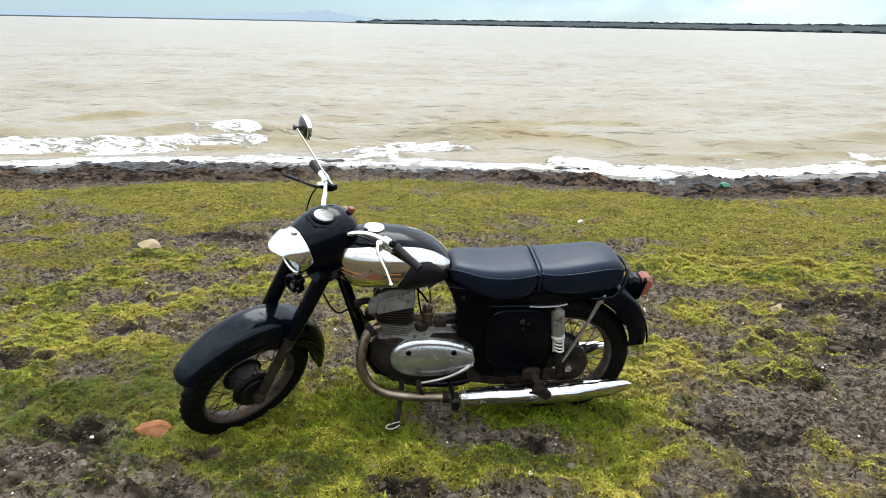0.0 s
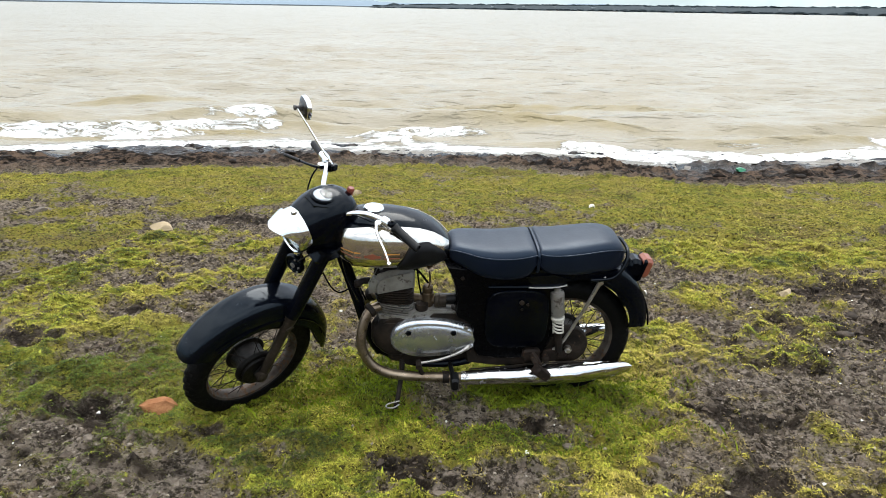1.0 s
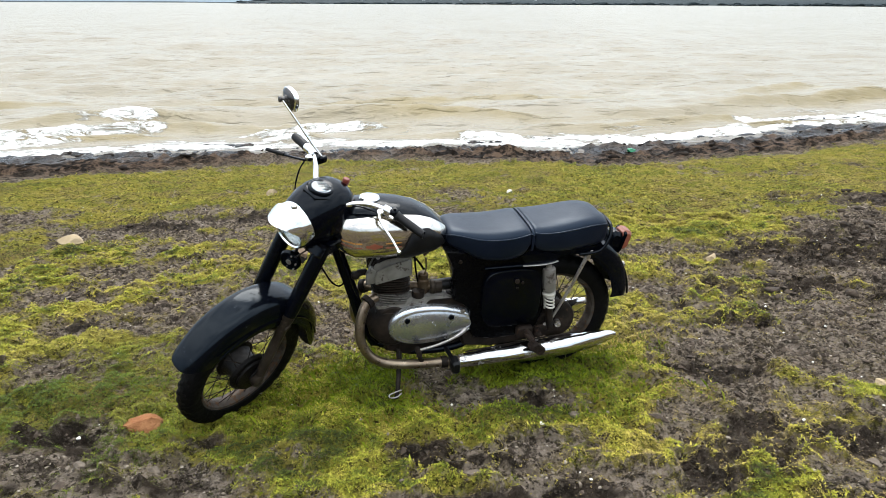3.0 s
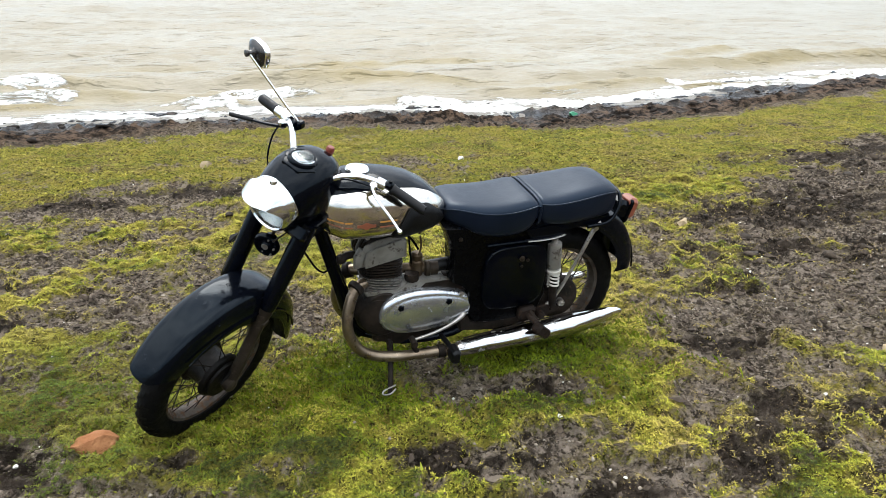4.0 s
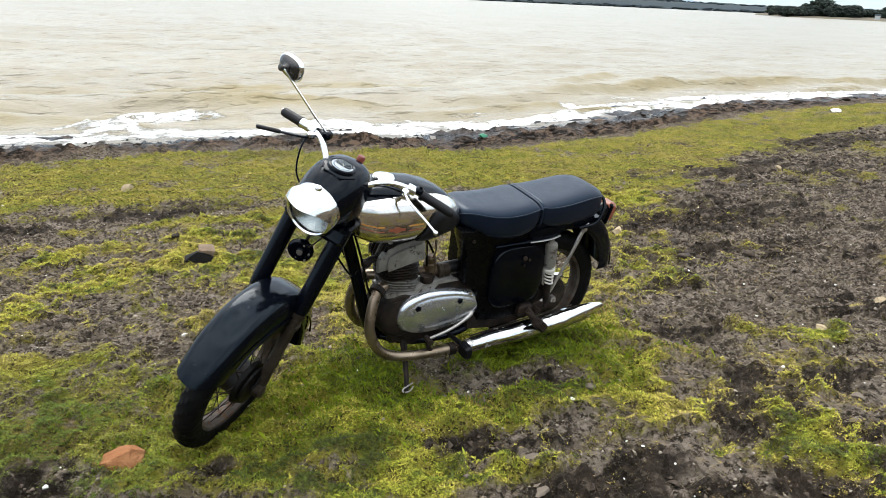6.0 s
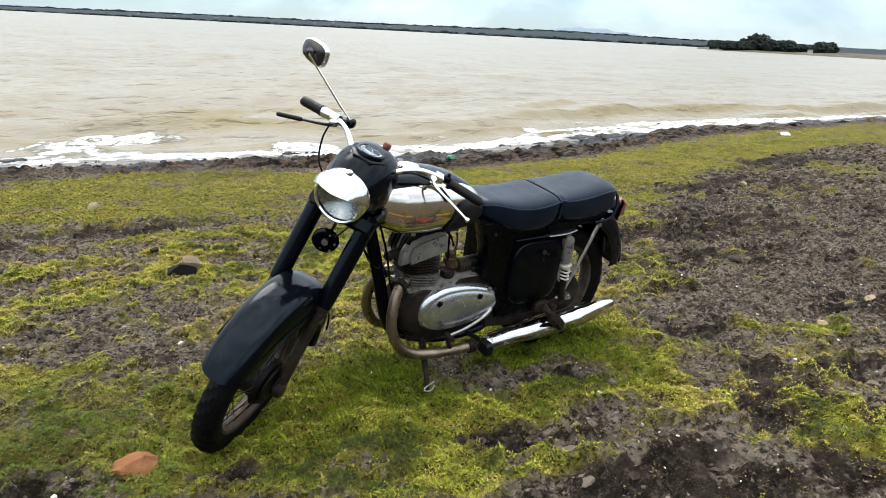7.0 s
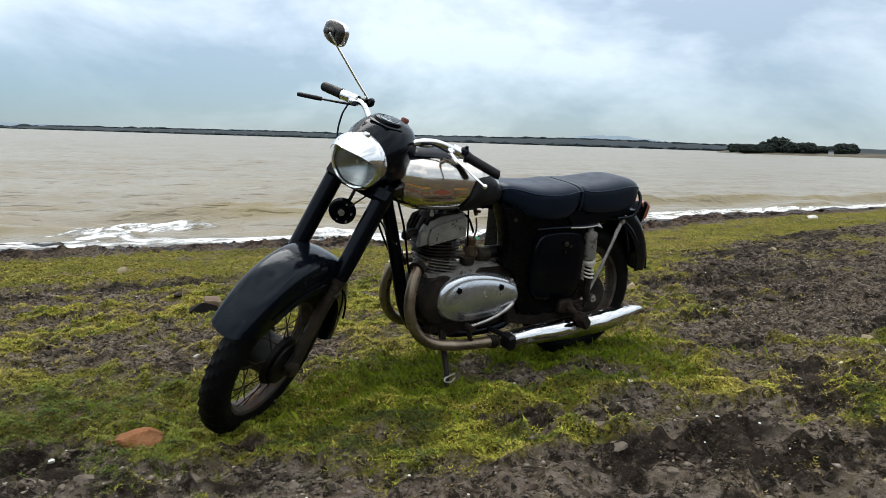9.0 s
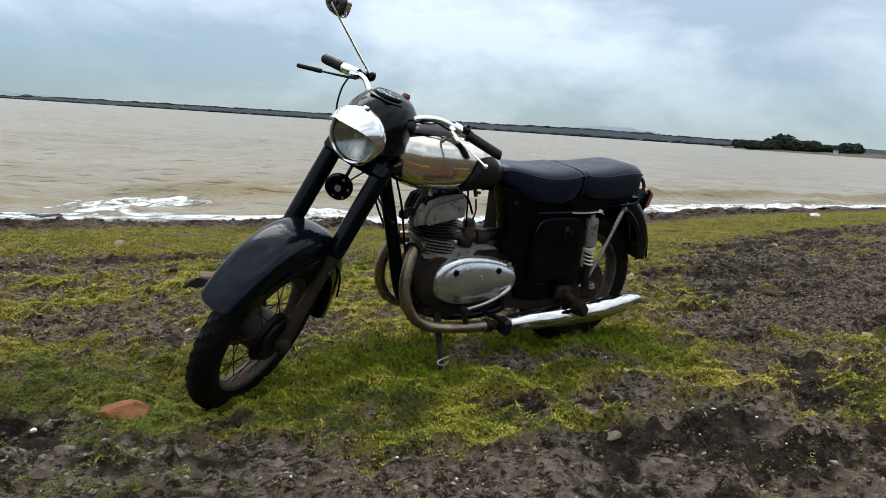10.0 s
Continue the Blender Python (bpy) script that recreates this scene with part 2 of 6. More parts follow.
def gravel_material():
    m, nt, b = nodes_of("mixed_gravel")
    rnd = nt.nodes.new("ShaderNodeNewGeometry").outputs["Random Per Island"]
    ramp_ = nt.nodes.new("ShaderNodeValToRGB")
    el = ramp_.color_ramp.elements
    el[0].position, el[0].color = 0.0, (0.026, 0.020, 0.0145, 1)
    el[1].position, el[1].color = 1.0, (0.36, 0.315, 0.26, 1)
    for pos, c in ((0.32, (0.075, 0.058, 0.042)), (0.66, (0.162, 0.129, 0.097)), (0.90, (0.285, 0.240, 0.188))):
        e = el.new(pos)
        e.color = (*c, 1)
    nt.links.new(rnd, ramp_.inputs[0])
    col = mixed(nt, ranged(nt, noise_tex(nt, 70, 4), 0.35, 0.65, 0.0, 0.4), ramp_.outputs[0], (0.07, 0.05, 0.035))
    nt.links.new(col, b.inputs["Base Color"])
    b.inputs["Roughness"].default_value = 0.85
    b.inputs["Specular IOR Level"].default_value = 0.25
    return m


PEBBLE = gravel_material()
PEBBLE_WHITE = stone_material("white_pebbles", (0.55, 0.53, 0.48), (0.68, 0.66, 0.60), 30, 0.7, 0.002)
LUMP = stone_material("turned_mud", (0.018, 0.013, 0.009), (0.095, 0.070, 0.049), 18, 0.8, 0.01)
CLOD = stone_material("mud_clods", (0.030, 0.022, 0.016), (0.105, 0.079, 0.057), 25, 0.8, 0.004)


# ---- mesh helpers ----
def arr(p):
    return np.asarray(p, dtype=float)


def join(*geos):
    vs, fs, n = [], [], 0
    for v, f in geos:
        vs.append(arr(v))
        fs += [[i + n for i in face] for face in f]
        n += len(v)
    return np.vstack(vs), fs


def smooth_path(pts, per=5):
    p = arr(pts)
    if len(p) < 3 or per < 2:
        return p, np.arange(len(p), dtype=float)
    out, at = [], []
    ext = np.vstack([2 * p[0] - p[1], p, 2 * p[-1] - p[-2]])
    for i in range(len(p) - 1):
        a, b, c, d = ext[i:i + 4]
        for k in range(per):
            t = k / per
            out.append(0.5 * (2 * b + (c - a) * t + (2 * a - 5 * b + 4 * c - d) * t * t + (3 * b - a - 3 * c + d) * t ** 3))
            at.append(i + t)
    out.append(p[-1])
    at.append(len(p) - 1.0)
    return arr(out), arr(at)


def tube(pts, r, seg=10, per=5, flat=1.0):
    """A round bar along a smooth path; r may be one radius or one for each point."""
    c, at = smooth_path(pts, per)
    rad = np.interp(at, range(len(pts)), r) if np.ndim(r) else np.full(len(c), r)
    tan = np.gradient(c, axis=0)
    tan /= np.linalg.norm(tan, axis=1)[:, None]
    ref = arr((0, 0, 1)) if abs(tan[0][2]) < 0.8 else arr((0, 1, 0))
    u = np.cross(tan[0], ref)
    u /= np.linalg.norm(u)
    rings = []
    for p, t, q in zip(c, tan, rad):
        u = u - t * (u @ t)
        u /= np.linalg.norm(u)
        w = np.cross(t, u)
        a = np.linspace(0, 2 * math.pi, seg, endpoint=False)
        rings.append(p + q * (np.cos(a)[:, None] * u + flat * np.sin(a)[:, None] * w))
    return loft(rings)


def loft(rings, caps=True, closed=False):
    n, m = len(rings[0]), len(rings)
    v = np.vstack(rings)
    f = [[i * n + j, i * n + (j + 1) % n, (i + 1) % m * n + (j + 1) % n, (i + 1) % m * n + j]
         for i in range(m if closed else m - 1) for j in range(n)]
    if caps and not closed:
        f += [list(range(n))[::-1], [(m - 1) * n + j for j in range(n)]]
    return v, f


def sheet(grid):
    """An open surface from rows of points."""
    m, n = len(grid), len(grid[0])
    f = [[i * n + j, i * n + j + 1, (i + 1) * n + j + 1, (i + 1) * n + j] for i in range(m - 1) for j in range(n - 1)]
    return np.vstack([arr(r) for r in grid]), f


def shell(grid, thick):
    """A sheet with thickness, closed along its rim."""
    g = arr(grid)
    du, dv = np.gradient(g, axis=0), np.gradient(g, axis=1)
    nrm = np.cross(du, dv)
    nrm /= np.linalg.norm(nrm, axis=2)[:, :, None] + 1e-12
    low = g - nrm * thick
    m, n = g.shape[:2]
    v = np.vstack([g.reshape(-1, 3), low.reshape(-1, 3)])
    o = m * n
    f = []
    for i in range(m - 1):
        for j in range(n - 1):
            q = [i * n + j, i * n + j + 1, (i + 1) * n + j + 1, (i + 1) * n + j]
            f += [q, [k + o for k in q[::-1]]]
    edge = [i * n for i in range(m)] + [(m - 1) * n + j for j in range(1, n)] + [i * n + n - 1 for i in range(m - 2, -1, -1)] + list(range(n - 2, 0, -1))
    for a, b in zip(edge, edge[1:] + edge[:1]):
        f.append([b, a, a + o, b + o])
    return v, f


def lathe(profile, centre, axis, seg=32, full=True):
    a = arr(axis) / np.linalg.norm(axis)
    u = np.cross(a, (0, 0, 1) if abs(a[2]) < 0.9 else (1, 0, 0))
    u /= np.linalg.norm(u)
    w = np.cross(a, u)
    ang = np.linspace(0, 2 * math.pi, seg, endpoint=False)
    ring = np.cos(ang)[:, None] * u + np.sin(ang)[:, None] * w
    return loft([arr(centre) + a * h + max(r, 1e-4) * ring for r, h in profile], closed=not full)


def slab(outline, y0, y1, bevel=0.004):
    """An outline in x and z, given a thickness along y, with chamfered edges."""
    o = arr(outline)
    c = o.mean(axis=0)
    size = np.abs(o - c).max()

    def ring(y, k):
        q = c + (o - c) * k
        return np.column_stack([q[:, 0], np.full(len(q), y), q[:, 1]])
    k = 1 - bevel / size
    return loft([ring(y0, k), ring(y0 + bevel, 1), ring(y1 - bevel, 1), ring(y1, k)])


def oval(cx, cz, a, b, n=36, power=2.0, egg=0.0):
    t = np.linspace(0, 2 * math.pi, n, endpoint=False)
    c, s = np.cos(t), np.sin(t)
    x = a * np.sign(c) * np.abs(c) ** (2 / power)
    z = b * np.sign(s) * np.abs(s) ** (2 / power) * (1 + egg * c)
    return np.column_stack([cx + x, cz + z])


def block(centre, size, bevel=0.004, turn=None):
    sx, sy, sz = (k / 2 for k in size)
    b = min(bevel, sx * 0.9, sy * 0.9, sz * 0.9)
    rect = arr([(-sx + b, -sz), (sx - b, -sz), (sx, -sz + b), (sx, sz - b), (sx - b, sz), (-sx + b, sz), (-sx, sz - b), (-sx, -sz + b)])
    v, f = slab(rect, -sy, sy, b)
    if turn is not None:
        v = v @ arr(Euler([radians(k) for k in turn]).to_matrix()).T
    return v + arr(centre), f


def mesh_of(name, geo, material, angle=38.0):
    v, f = geo
    me = bpy.data.meshes.new(name)
    me.from_pydata([tuple(p) for p in v], [], [tuple(int(i) for i in q) for q in f])
    me.update()
    bm = bmesh.new()
    bm.from_mesh(me)
    bmesh.ops.recalc_face_normals(bm, faces=bm.faces)
    bm.to_mesh(me)
    bm.free()
    me.shade_smooth()
    me.set_sharp_from_angle(angle=radians(angle))
    me.materials.append(material)
    return me


def part(name, geo, material, parent, label="", angle=38.0):
    ob = new(name, mesh_of(name, geo, material, angle))
    ob.parent = parent
    return tagged(ob, label=label)


def fast_mesh(name, verts, faces, material, smooth=False):
    """A large mesh of equal-sided faces."""
    me = bpy.data.meshes.new(name)
    k = faces.shape[1]
    me.vertices.add(len(verts))
    me.vertices.foreach_set("co", np.ascontiguousarray(verts, dtype=np.float32).ravel())
    me.loops.add(faces.size)
    me.loops.foreach_set("vertex_index", np.ascontiguousarray(faces, dtype=np.int32).ravel())
    me.polygons.add(len(faces))
    me.polygons.foreach_set("loop_start", np.arange(0, faces.size, k, dtype=np.int32))
    me.polygons.foreach_set("use_smooth", np.full(len(faces), smooth))
    me.update(calc_edges=True)
    me.validate()
    me.materials.append(material)
    return me


# ---- smooth random fields over the plan ----
_rng = np.random.default_rng(7)
_table = _rng.random((256, 256))


def field(x, y, size, seed=0, octaves=4, gain=0.5):
    """Value noise of about 0 to 1 over the plan, in lumps of that size."""
    out, amp, tot = 0.0, 1.0, 0.0
    for k in range(octaves):
        px, py = x / size + 17.3 * seed + 5.1 * k, y / size + 9.7 * seed + 3.3 * k
        ix, iy = np.floor(px).astype(int), np.floor(py).astype(int)
        fx, fy = px - ix, py - iy
        fx, fy = fx * fx * (3 - 2 * fx), fy * fy * (3 - 2 * fy)
        a, b = _table[ix % 256, iy % 256], _table[(ix + 1) % 256, iy % 256]
        c, d = _table[ix % 256, (iy + 1) % 256], _table[(ix + 1) % 256, (iy + 1) % 256]
        out = out + amp * ((a * (1 - fx) + b * fx) * (1 - fy) + (c * (1 - fx) + d * fx) * fy)
        tot += amp
        amp *= gain
        size *= 0.5
    return out / tot


WATER = -1.19
# grass (plus) and bare mud (minus): centre, reach and strength over the plan
PATCHES = [
    (0.35, 2.35, 0.22, 0.06, -0.5), (0.05, 2.12, 0.40, 0.10, 0.6), (0.55, 2.12, 0.35, 0.09, 0.4), (0.0, 2.45, 1.0, 0.30, 0.28), (-0.6, 2.3, 0.3, 0.15, 0.3), (-1.2, 2.65, 0.4, 0.2, 0.35), (-0.26, 1.87, 0.16, 0.08, 0.6), (0.0, 1.73, 0.14, 0.07, 0.8),
    (-3.52, 4.94, 1.0, 0.5, 0.45), (-1.62, 3.2, 0.5, 0.25, 0.35), (2.3, 5.4, 0.9, 0.8, 0.6), (3.3, 6.1, 0.9, 0.7, 0.7), (3.0, 7.2, 2.0, 0.8, 0.5), (0.5, 8.8, 6.0, 1.5, 0.45), (9.0, 10.0, 7.0, 1.0, 0.5),
    (-5.0, 9.0, 3.0, 0.8, 0.3), (1.16, 3.49, 0.4, 0.25, 0.35), (1.68, 3.41, 0.22, 0.16, 0.8), (1.0, 2.27, 0.16, 0.08, 0.8), (1.95, 2.22, 0.16, 0.08, 0.6), (0.6, 4.2, 1.0, 0.7, 0.15), (-0.6, 4.6, 0.9, 0.7, 0.2),
    (-0.06, 1.97, 0.17, 0.06, -1.1), (0.2, 1.86, 0.26, 0.09, -1.0), (0.42, 1.58, 0.32, 0.15, -1.1), (0.1, 1.5, 0.4, 0.16, -1.5), (0.45, 1.36, 0.35, 0.2, -1.6), (-0.47, 1.64, 0.18, 0.09, -0.9), (-0.85, 2.17, 0.14, 0.06, -0.9),
    (-1.0, 1.87, 0.25, 0.12, -0.9), (-1.3, 2.03, 0.3, 0.12, -0.7), (0.42, 2.29, 0.26, 0.07, -1.1), (1.05, 2.5, 0.22, 0.14, -0.7), (-1.76, 3.4, 0.22, 0.1, -0.8), (-2.24, 2.94, 0.3, 0.12, -1.0), (-4.95, 6.55, 0.8, 0.4, -0.8),
    (-1.02, 6.85, 0.7, 0.2, -1.1), (-1.57, 6.12, 0.6, 0.22, -1.0), (-2.2, 6.17, 0.5, 0.2, -0.8), (1.45, 4.65, 0.5, 0.35, -0.5), (1.3, 3.75, 0.35, 0.18, -0.5), (-0.75, 6.35, 0.7, 0.22, -1.0), (-1.9, 5.6, 0.9, 0.2, -0.8), (-1.1, 4.0, 0.5, 0.2, -0.5), (-1.05, 1.62, 0.55, 0.34, -0.55), (-1.7, 2.0, 0.4, 0.3, -0.3), (-1.3, 2.12, 0.45, 0.26, -0.4),
]


# dark damp mud, with shade between lumps painted in: centre and reach
DAMP_AND_SHADE = [(0.42, 1.60, 0.36, 0.17), (-0.06, 1.97, 0.18, 0.08), (0.2, 1.87, 0.26, 0.09), (0.42, 2.29, 0.26, 0.06), (-0.85, 2.17, 0.14, 0.06), (-1.0, 1.87, 0.2, 0.1), (-2.24, 2.94, 0.25, 0.1), (-1.76, 3.4, 0.2, 0.1),
        (-1.2, 6.5, 0.9, 0.3), (-2.2, 6.17, 0.4, 0.15), (1.4, 2.5, 0.3, 0.12), (1.92, 3.15, 0.3, 0.14), (2.3, 3.7, 0.4, 0.2), (3.1, 4.6, 0.9, 0.5), (5.2, 6.6, 1.4, 0.6), (9.0, 8.3, 2.5, 0.5), (1.05, 1.75, 0.3, 0.12), (-1.0, 1.62, 0.24, 0.13), (-1.7, 1.95, 0.3, 0.18), (-1.45, 2.3, 0.35, 0.28), (0.80, 1.45, 0.60, 0.24), (1.35, 1.9, 0.4, 0.16)]


def bare_side(x, y):
    """The broad bare stretch of churned mud beyond the rear wheel."""
    line = np.interp(y, [0.5, 1.5, 2.5, 3.6, 4.2, 4.9, 5.6, 7.1, 7.8, 8.6, 9.7, 11.0], [0.40, 0.65, 0.95, 1.65, 2.15, 2.75, 3.9, 5.7, 7.2, 8.4, 12.5, 20.0])
    return np.clip((x - line + 1.6 * (field(x, y, 0.7, 15, 3) - 0.5)) / 0.9, 0, 1)


def damp_and_shade(x, y):
    w = np.zeros(np.shape(x))
    for px, py, rx, ry in DAMP_AND_SHADE:
        w = np.maximum(w, np.exp(-((x - px) / rx) ** 2 - ((y - py) / ry) ** 2))
    # noise mottles the mud darker, standing in for the shaded sides of clods
    w = w + 2.6 * (field(x, y, 0.26, 13, 5, 0.72) - 0.5) + 0.24 * bare_side(x, y)
    return np.clip((w - 0.51) / 0.08, 0, 1) * np.clip(1.5 - 1.6 * cover(x, y), 0, 1)


def grass_edge(x):
    return np.interp(x, [-12, -6.3, -5.2, -3.6, -2.1, 0, 1.6, 3.6, 6.6, 10.2, 12.4, 20], [7.6, 8.5, 9.3, 9.8, 10.8, 11.0, 10.1, 9.5, 10.3, 11.4, 12.4, 14.2])


def shore_shift(x):
    """How far the waterline lies beyond its straight course: it draws back beyond the bay."""
    return np.interp(x, [-30, -12, -9, -6.6, -4.4, 0.3, 3, 5.2, 8, 10, 15, 22, 40], [-1.8, -1.6, -1.1, -0.35, 0.0, -0.25, -0.55, -0.75, -0.05, 0.75, 1.9, 2.4, 3.0])


def cover(x, y):
    c = 0.58 + 1.0 * (field(x, y, 1.0, 1, 3, 0.6) - 0.5) + 2.3 * (field(x, y, 0.30, 2, 4, 0.65) - 0.5) - 0.42 * bare_side(x, y)
    for px, py, rx, ry, s in PATCHES:
        c = c + 0.75 * s * np.exp(-((x - px) / rx) ** 2 - ((y - py) / ry) ** 2)
    c = c + 0.25 * np.clip((y - 6.3 - 0.5 * np.sin(0.9 * x)) / 1.2, 0, 1) * (1 - bare_side(x, y))
    edge = grass_edge(x) + 0.9 * (field(x, y, 1.1, 3, 4) - 0.5)
    c = c - 1.4 * np.clip((y - edge) / 0.35, 0, 1)
    return np.clip(c, 0, 1)


def ground_z(x, y, fine=True):
    # unseen behind the camera, the slope is kept rising to darken reflections
    yy = np.where(y < -4, -4 + 70 * np.tanh((y + 4) / 70), y)
    yy = np.where(yy > 15, 15 + 12 * np.tanh((yy - 15) / 12), yy)
    z = 0.205 + 0.006 * np.clip(x, -30, 40) - 0.1058 * yy
    z = z + 0.1058 * shore_shift(x) * np.clip((y - 6.0) / 6.0, 0, 1)
    z = z - 0.065 * np.exp(-((x + 0.85) / 0.5) ** 2 - ((y - 2.42) / 0.4) ** 2)
    z = z + 0.10 * (field(x, y, 2.6, 5, 3) - 0.5) * np.clip((np.hypot(x, y - 2.3) - 1.0) / 2, 0, 1)
    if fine:
        c = cover(x, y)
        shore = np.clip((y - grass_edge(x)) / 0.6, 0, 1)
        z = z + (0.045 + 0.05 * bare_side(x, y)) * (field(x, y, 0.30, 6, 4, 0.6) - 0.5) + (0.105 + 0.02 * shore) * (1 - 0.60 * c) * (field(x, y, 0.095, 7, 3, 0.7) - 0.5) + 0.050 * np.clip((c - 0.40) / 0.16, 0, 1) * (1.6 * field(x, y, 0.075, 12, 2) - 0.3)
        z = z + 0.055 * damp_and_shade(x, y) * (1 - shore) * (3.2 * np.abs(field(x, y, 0.075, 16, 3, 0.6) - 0.5) - 0.4)
        z = z + (0.085 + 0.06 * bare_side(x, y)) * np.clip((y - 3.2) / 3.0, 0, 1) * (1 - shore) * (field(x, y, 0.24, 17, 4, 0.7) - 0.5)
        z = z + shore * (0.24 * np.maximum(field(0.4 * x, y, 0.5, 8, 4) - 0.5, -0.1) + 0.30 * np.maximum(field(0.45 * x, y, 0.20, 9, 3) - 0.5, 0))
    return z


def spread(lo, hi, step, out_lo, out_hi, grow=1.07, near=None, slow=1.015):
    """Even steps from lo to hi, then slowly growing ones within near, then wide ones to the far limits."""
    mid = list(np.arange(lo, hi + step / 2, step))
    near = near or (lo, hi)
    s, v, up = step, hi, []
    while v < out_hi:
        s *= slow if v < near[1] else grow
        v += s
        up.append(v)
    s, v, down = step, lo, []
    while v > out_lo:
        s *= slow if v > near[0] else grow
        v -= s
        down.append(v)
    return arr(down[::-1] + mid + up)


# ---- the ground: one sheet, under the lake too ----
def ground_material():
    m, nt, b = nodes_of("muddy_ground")
    cov = attribute(nt, "cover")
    wet = attribute(nt, "wet")
    wash = attribute(nt, "wash")
    soil = mixed(nt, ranged(nt, noise_tex(nt, 2.6, 8, 0.62), 0.38, 0.62), (0.135, 0.108, 0.083), (0.258, 0.214, 0.174))
    soil = mixed(nt, ranged(nt, noise_tex(nt, 5.5, 8, 0.72), 0.47, 0.60, 0.0, 0.75), soil, (0.156, 0.124, 0.066))
    soil = mixed(nt, ranged(nt, noise_tex(nt, 3.9, 8, 0.72, None, 0.6), 0.54, 0.64, 0.0, 0.65), soil, (0.165, 0.106, 0.064))
    # dark blotches in the colour imitate shadowed flanks of churned earth
    soil = mixed(nt, ranged(nt, noise_tex(nt, 7.5, 9, 0.74), 0.50, 0.56, 0.0, 0.85), soil, (0.036, 0.0285, 0.0205))
    soil = mixed(nt, ranged(nt, noise_tex(nt, 34, 7, 0.72), 0.47, 0.60, 0.0, 0.80), soil, (0.362, 0.296, 0.238))
    # random dark flecks paint in the shade of crevices between crumbs
    soil = mixed(nt, ranged(nt, noise_tex(nt, 27, 7, 0.72), 0.52, 0.57, 0.0, 0.90), soil, (0.022, 0.0172, 0.0118))
    grit = ranged(nt, noise_tex(nt, 110, 4, 0.6), 0.62, 0.66)
    soil = mixed(nt, math_node(nt, "MULTIPLY", grit, 0.55), soil, (0.38, 0.335, 0.275))
    moss = mixed(nt, ranged(nt, noise_tex(nt, 3.2, 7, 0.65), 0.40, 0.60), (0.150, 0.165, 0.020), (0.300, 0.248, 0.046))
    moss = mixed(nt, ranged(nt, noise_tex(nt, 1.3, 7, 0.68, None, 0.4), 0.50, 0.62, 0.0, 0.85), moss, (0.190, 0.132, 0.062))
    # dark speckle stands in for the shaded gaps among the blades
    moss = mixed(nt, ranged(nt, noise_tex(nt, 36, 6, 0.72), 0.49, 0.56, 0.0, 0.92), moss, (0.020, 0.0185, 0.006))
    moss = mixed(nt, ranged(nt, noise_tex(nt, 60, 5, 0.70), 0.52, 0.60, 0.0, 0.80), moss, (0.360, 0.325, 0.048))
    edge = math_node(nt, "ADD", cov, ranged(nt, noise_tex(nt, 24, 7, 0.74), 0.2, 0.8, -0.55, 0.55))
    col = mixed(nt, ranged(nt, edge, 0.44, 0.78, 0.0, 0.92), soil, moss)
    mud = mixed(nt, ranged(nt, noise_tex(nt, 9, 7, 0.7), 0.42, 0.60), (0.010, 0.0078, 0.006), (0.044, 0.033, 0.025))
    mud = mixed(nt, ranged(nt, noise_tex(nt, 41, 6, 0.7), 0.54, 0.62, 0.0, 0.6), mud, (0.135, 0.110, 0.086))
    ledge = mixed(nt, ranged(nt, noise_tex(nt, 5, 8, 0.72), 0.46, 0.58), (0.012, 0.0085, 0.006), (0.150, 0.102, 0.070))
    mud = mixed(nt, attribute(nt, "ledge"), mud, ledge)
    col = mixed(nt, wet, col, mud)
    col = mixed(nt, wash, col, (0.016, 0.014, 0.0125))
    nt.links.new(col, b.inputs["Base Color"])
    rough = math_node(nt, "MULTIPLY", ranged(nt, wet, 0, 1, 0.9, 0.66), ranged(nt, wash, 0, 1, 1.0, 0.26))
    nt.links.new(rough, b.inputs["Roughness"])
    nt.links.new(ranged(nt, wash, 0, 1, 0.03, 0.5), b.inputs["Specular IOR Level"])
    h = math_node(nt, "ADD", noise_tex(nt, 45, 7, 0.7), math_node(nt, "MULTIPLY", noise_tex(nt, 150, 4, 0.6), 0.4))
    h = math_node(nt, "ADD", h, math_node(nt, "MULTIPLY", noise_tex(nt, 11, 5, 0.65), 1.6))
    bumped(nt, b, h, 0.07, 1.0)
    return m


gx, gy = spread(-2.0, 2.6, 0.0195, -3500, 3500, 1.09, (-12, 22), 1.018), spread(1.1, 4.2, 0.0195, -3500, 3500, 1.09, (0.9, 14.5), 1.012)
GX, GY = np.meshgrid(gx, gy)
V = np.column_stack([GX.ravel(), GY.ravel(), ground_z(GX, GY).ravel()])
nx, ny = len(gx), len(gy)
idx = np.arange(nx * ny).reshape(ny, nx)
F = np.column_stack([idx[:-1, :-1].ravel(), idx[:-1, 1:].ravel(), idx[1:, 1:].ravel(), idx[1:, :-1].ravel()])
ground = new("ground", fast_mesh("ground", V, F, ground_material(), True))
for nm, val in (("cover", cover(GX, GY)), ("wet", np.maximum(np.clip((GY - grass_edge(GX) - 0.1) / 0.9, 0, 1) * np.clip(0.62 + field(GX, GY, 0.5, 11, 4), 0, 1), 0.9 * damp_and_shade(GX, GY))), ("ledge", np.clip((GY - grass_edge(GX)) / 0.5, 0, 1)), ("wash", np.clip(1.15 - (V[:, 2].reshape(GX.shape) - WATER) / 0.15, 0, 1))):
    at = ground.data.attributes.new(nm, "FLOAT", "POINT")
    at.data.foreach_set("value", val.ravel().astype(np.float32))
tagged(ground, "sloping lakeside ground of dark mud, gravel and patchy moss", "ground", kind="structure")


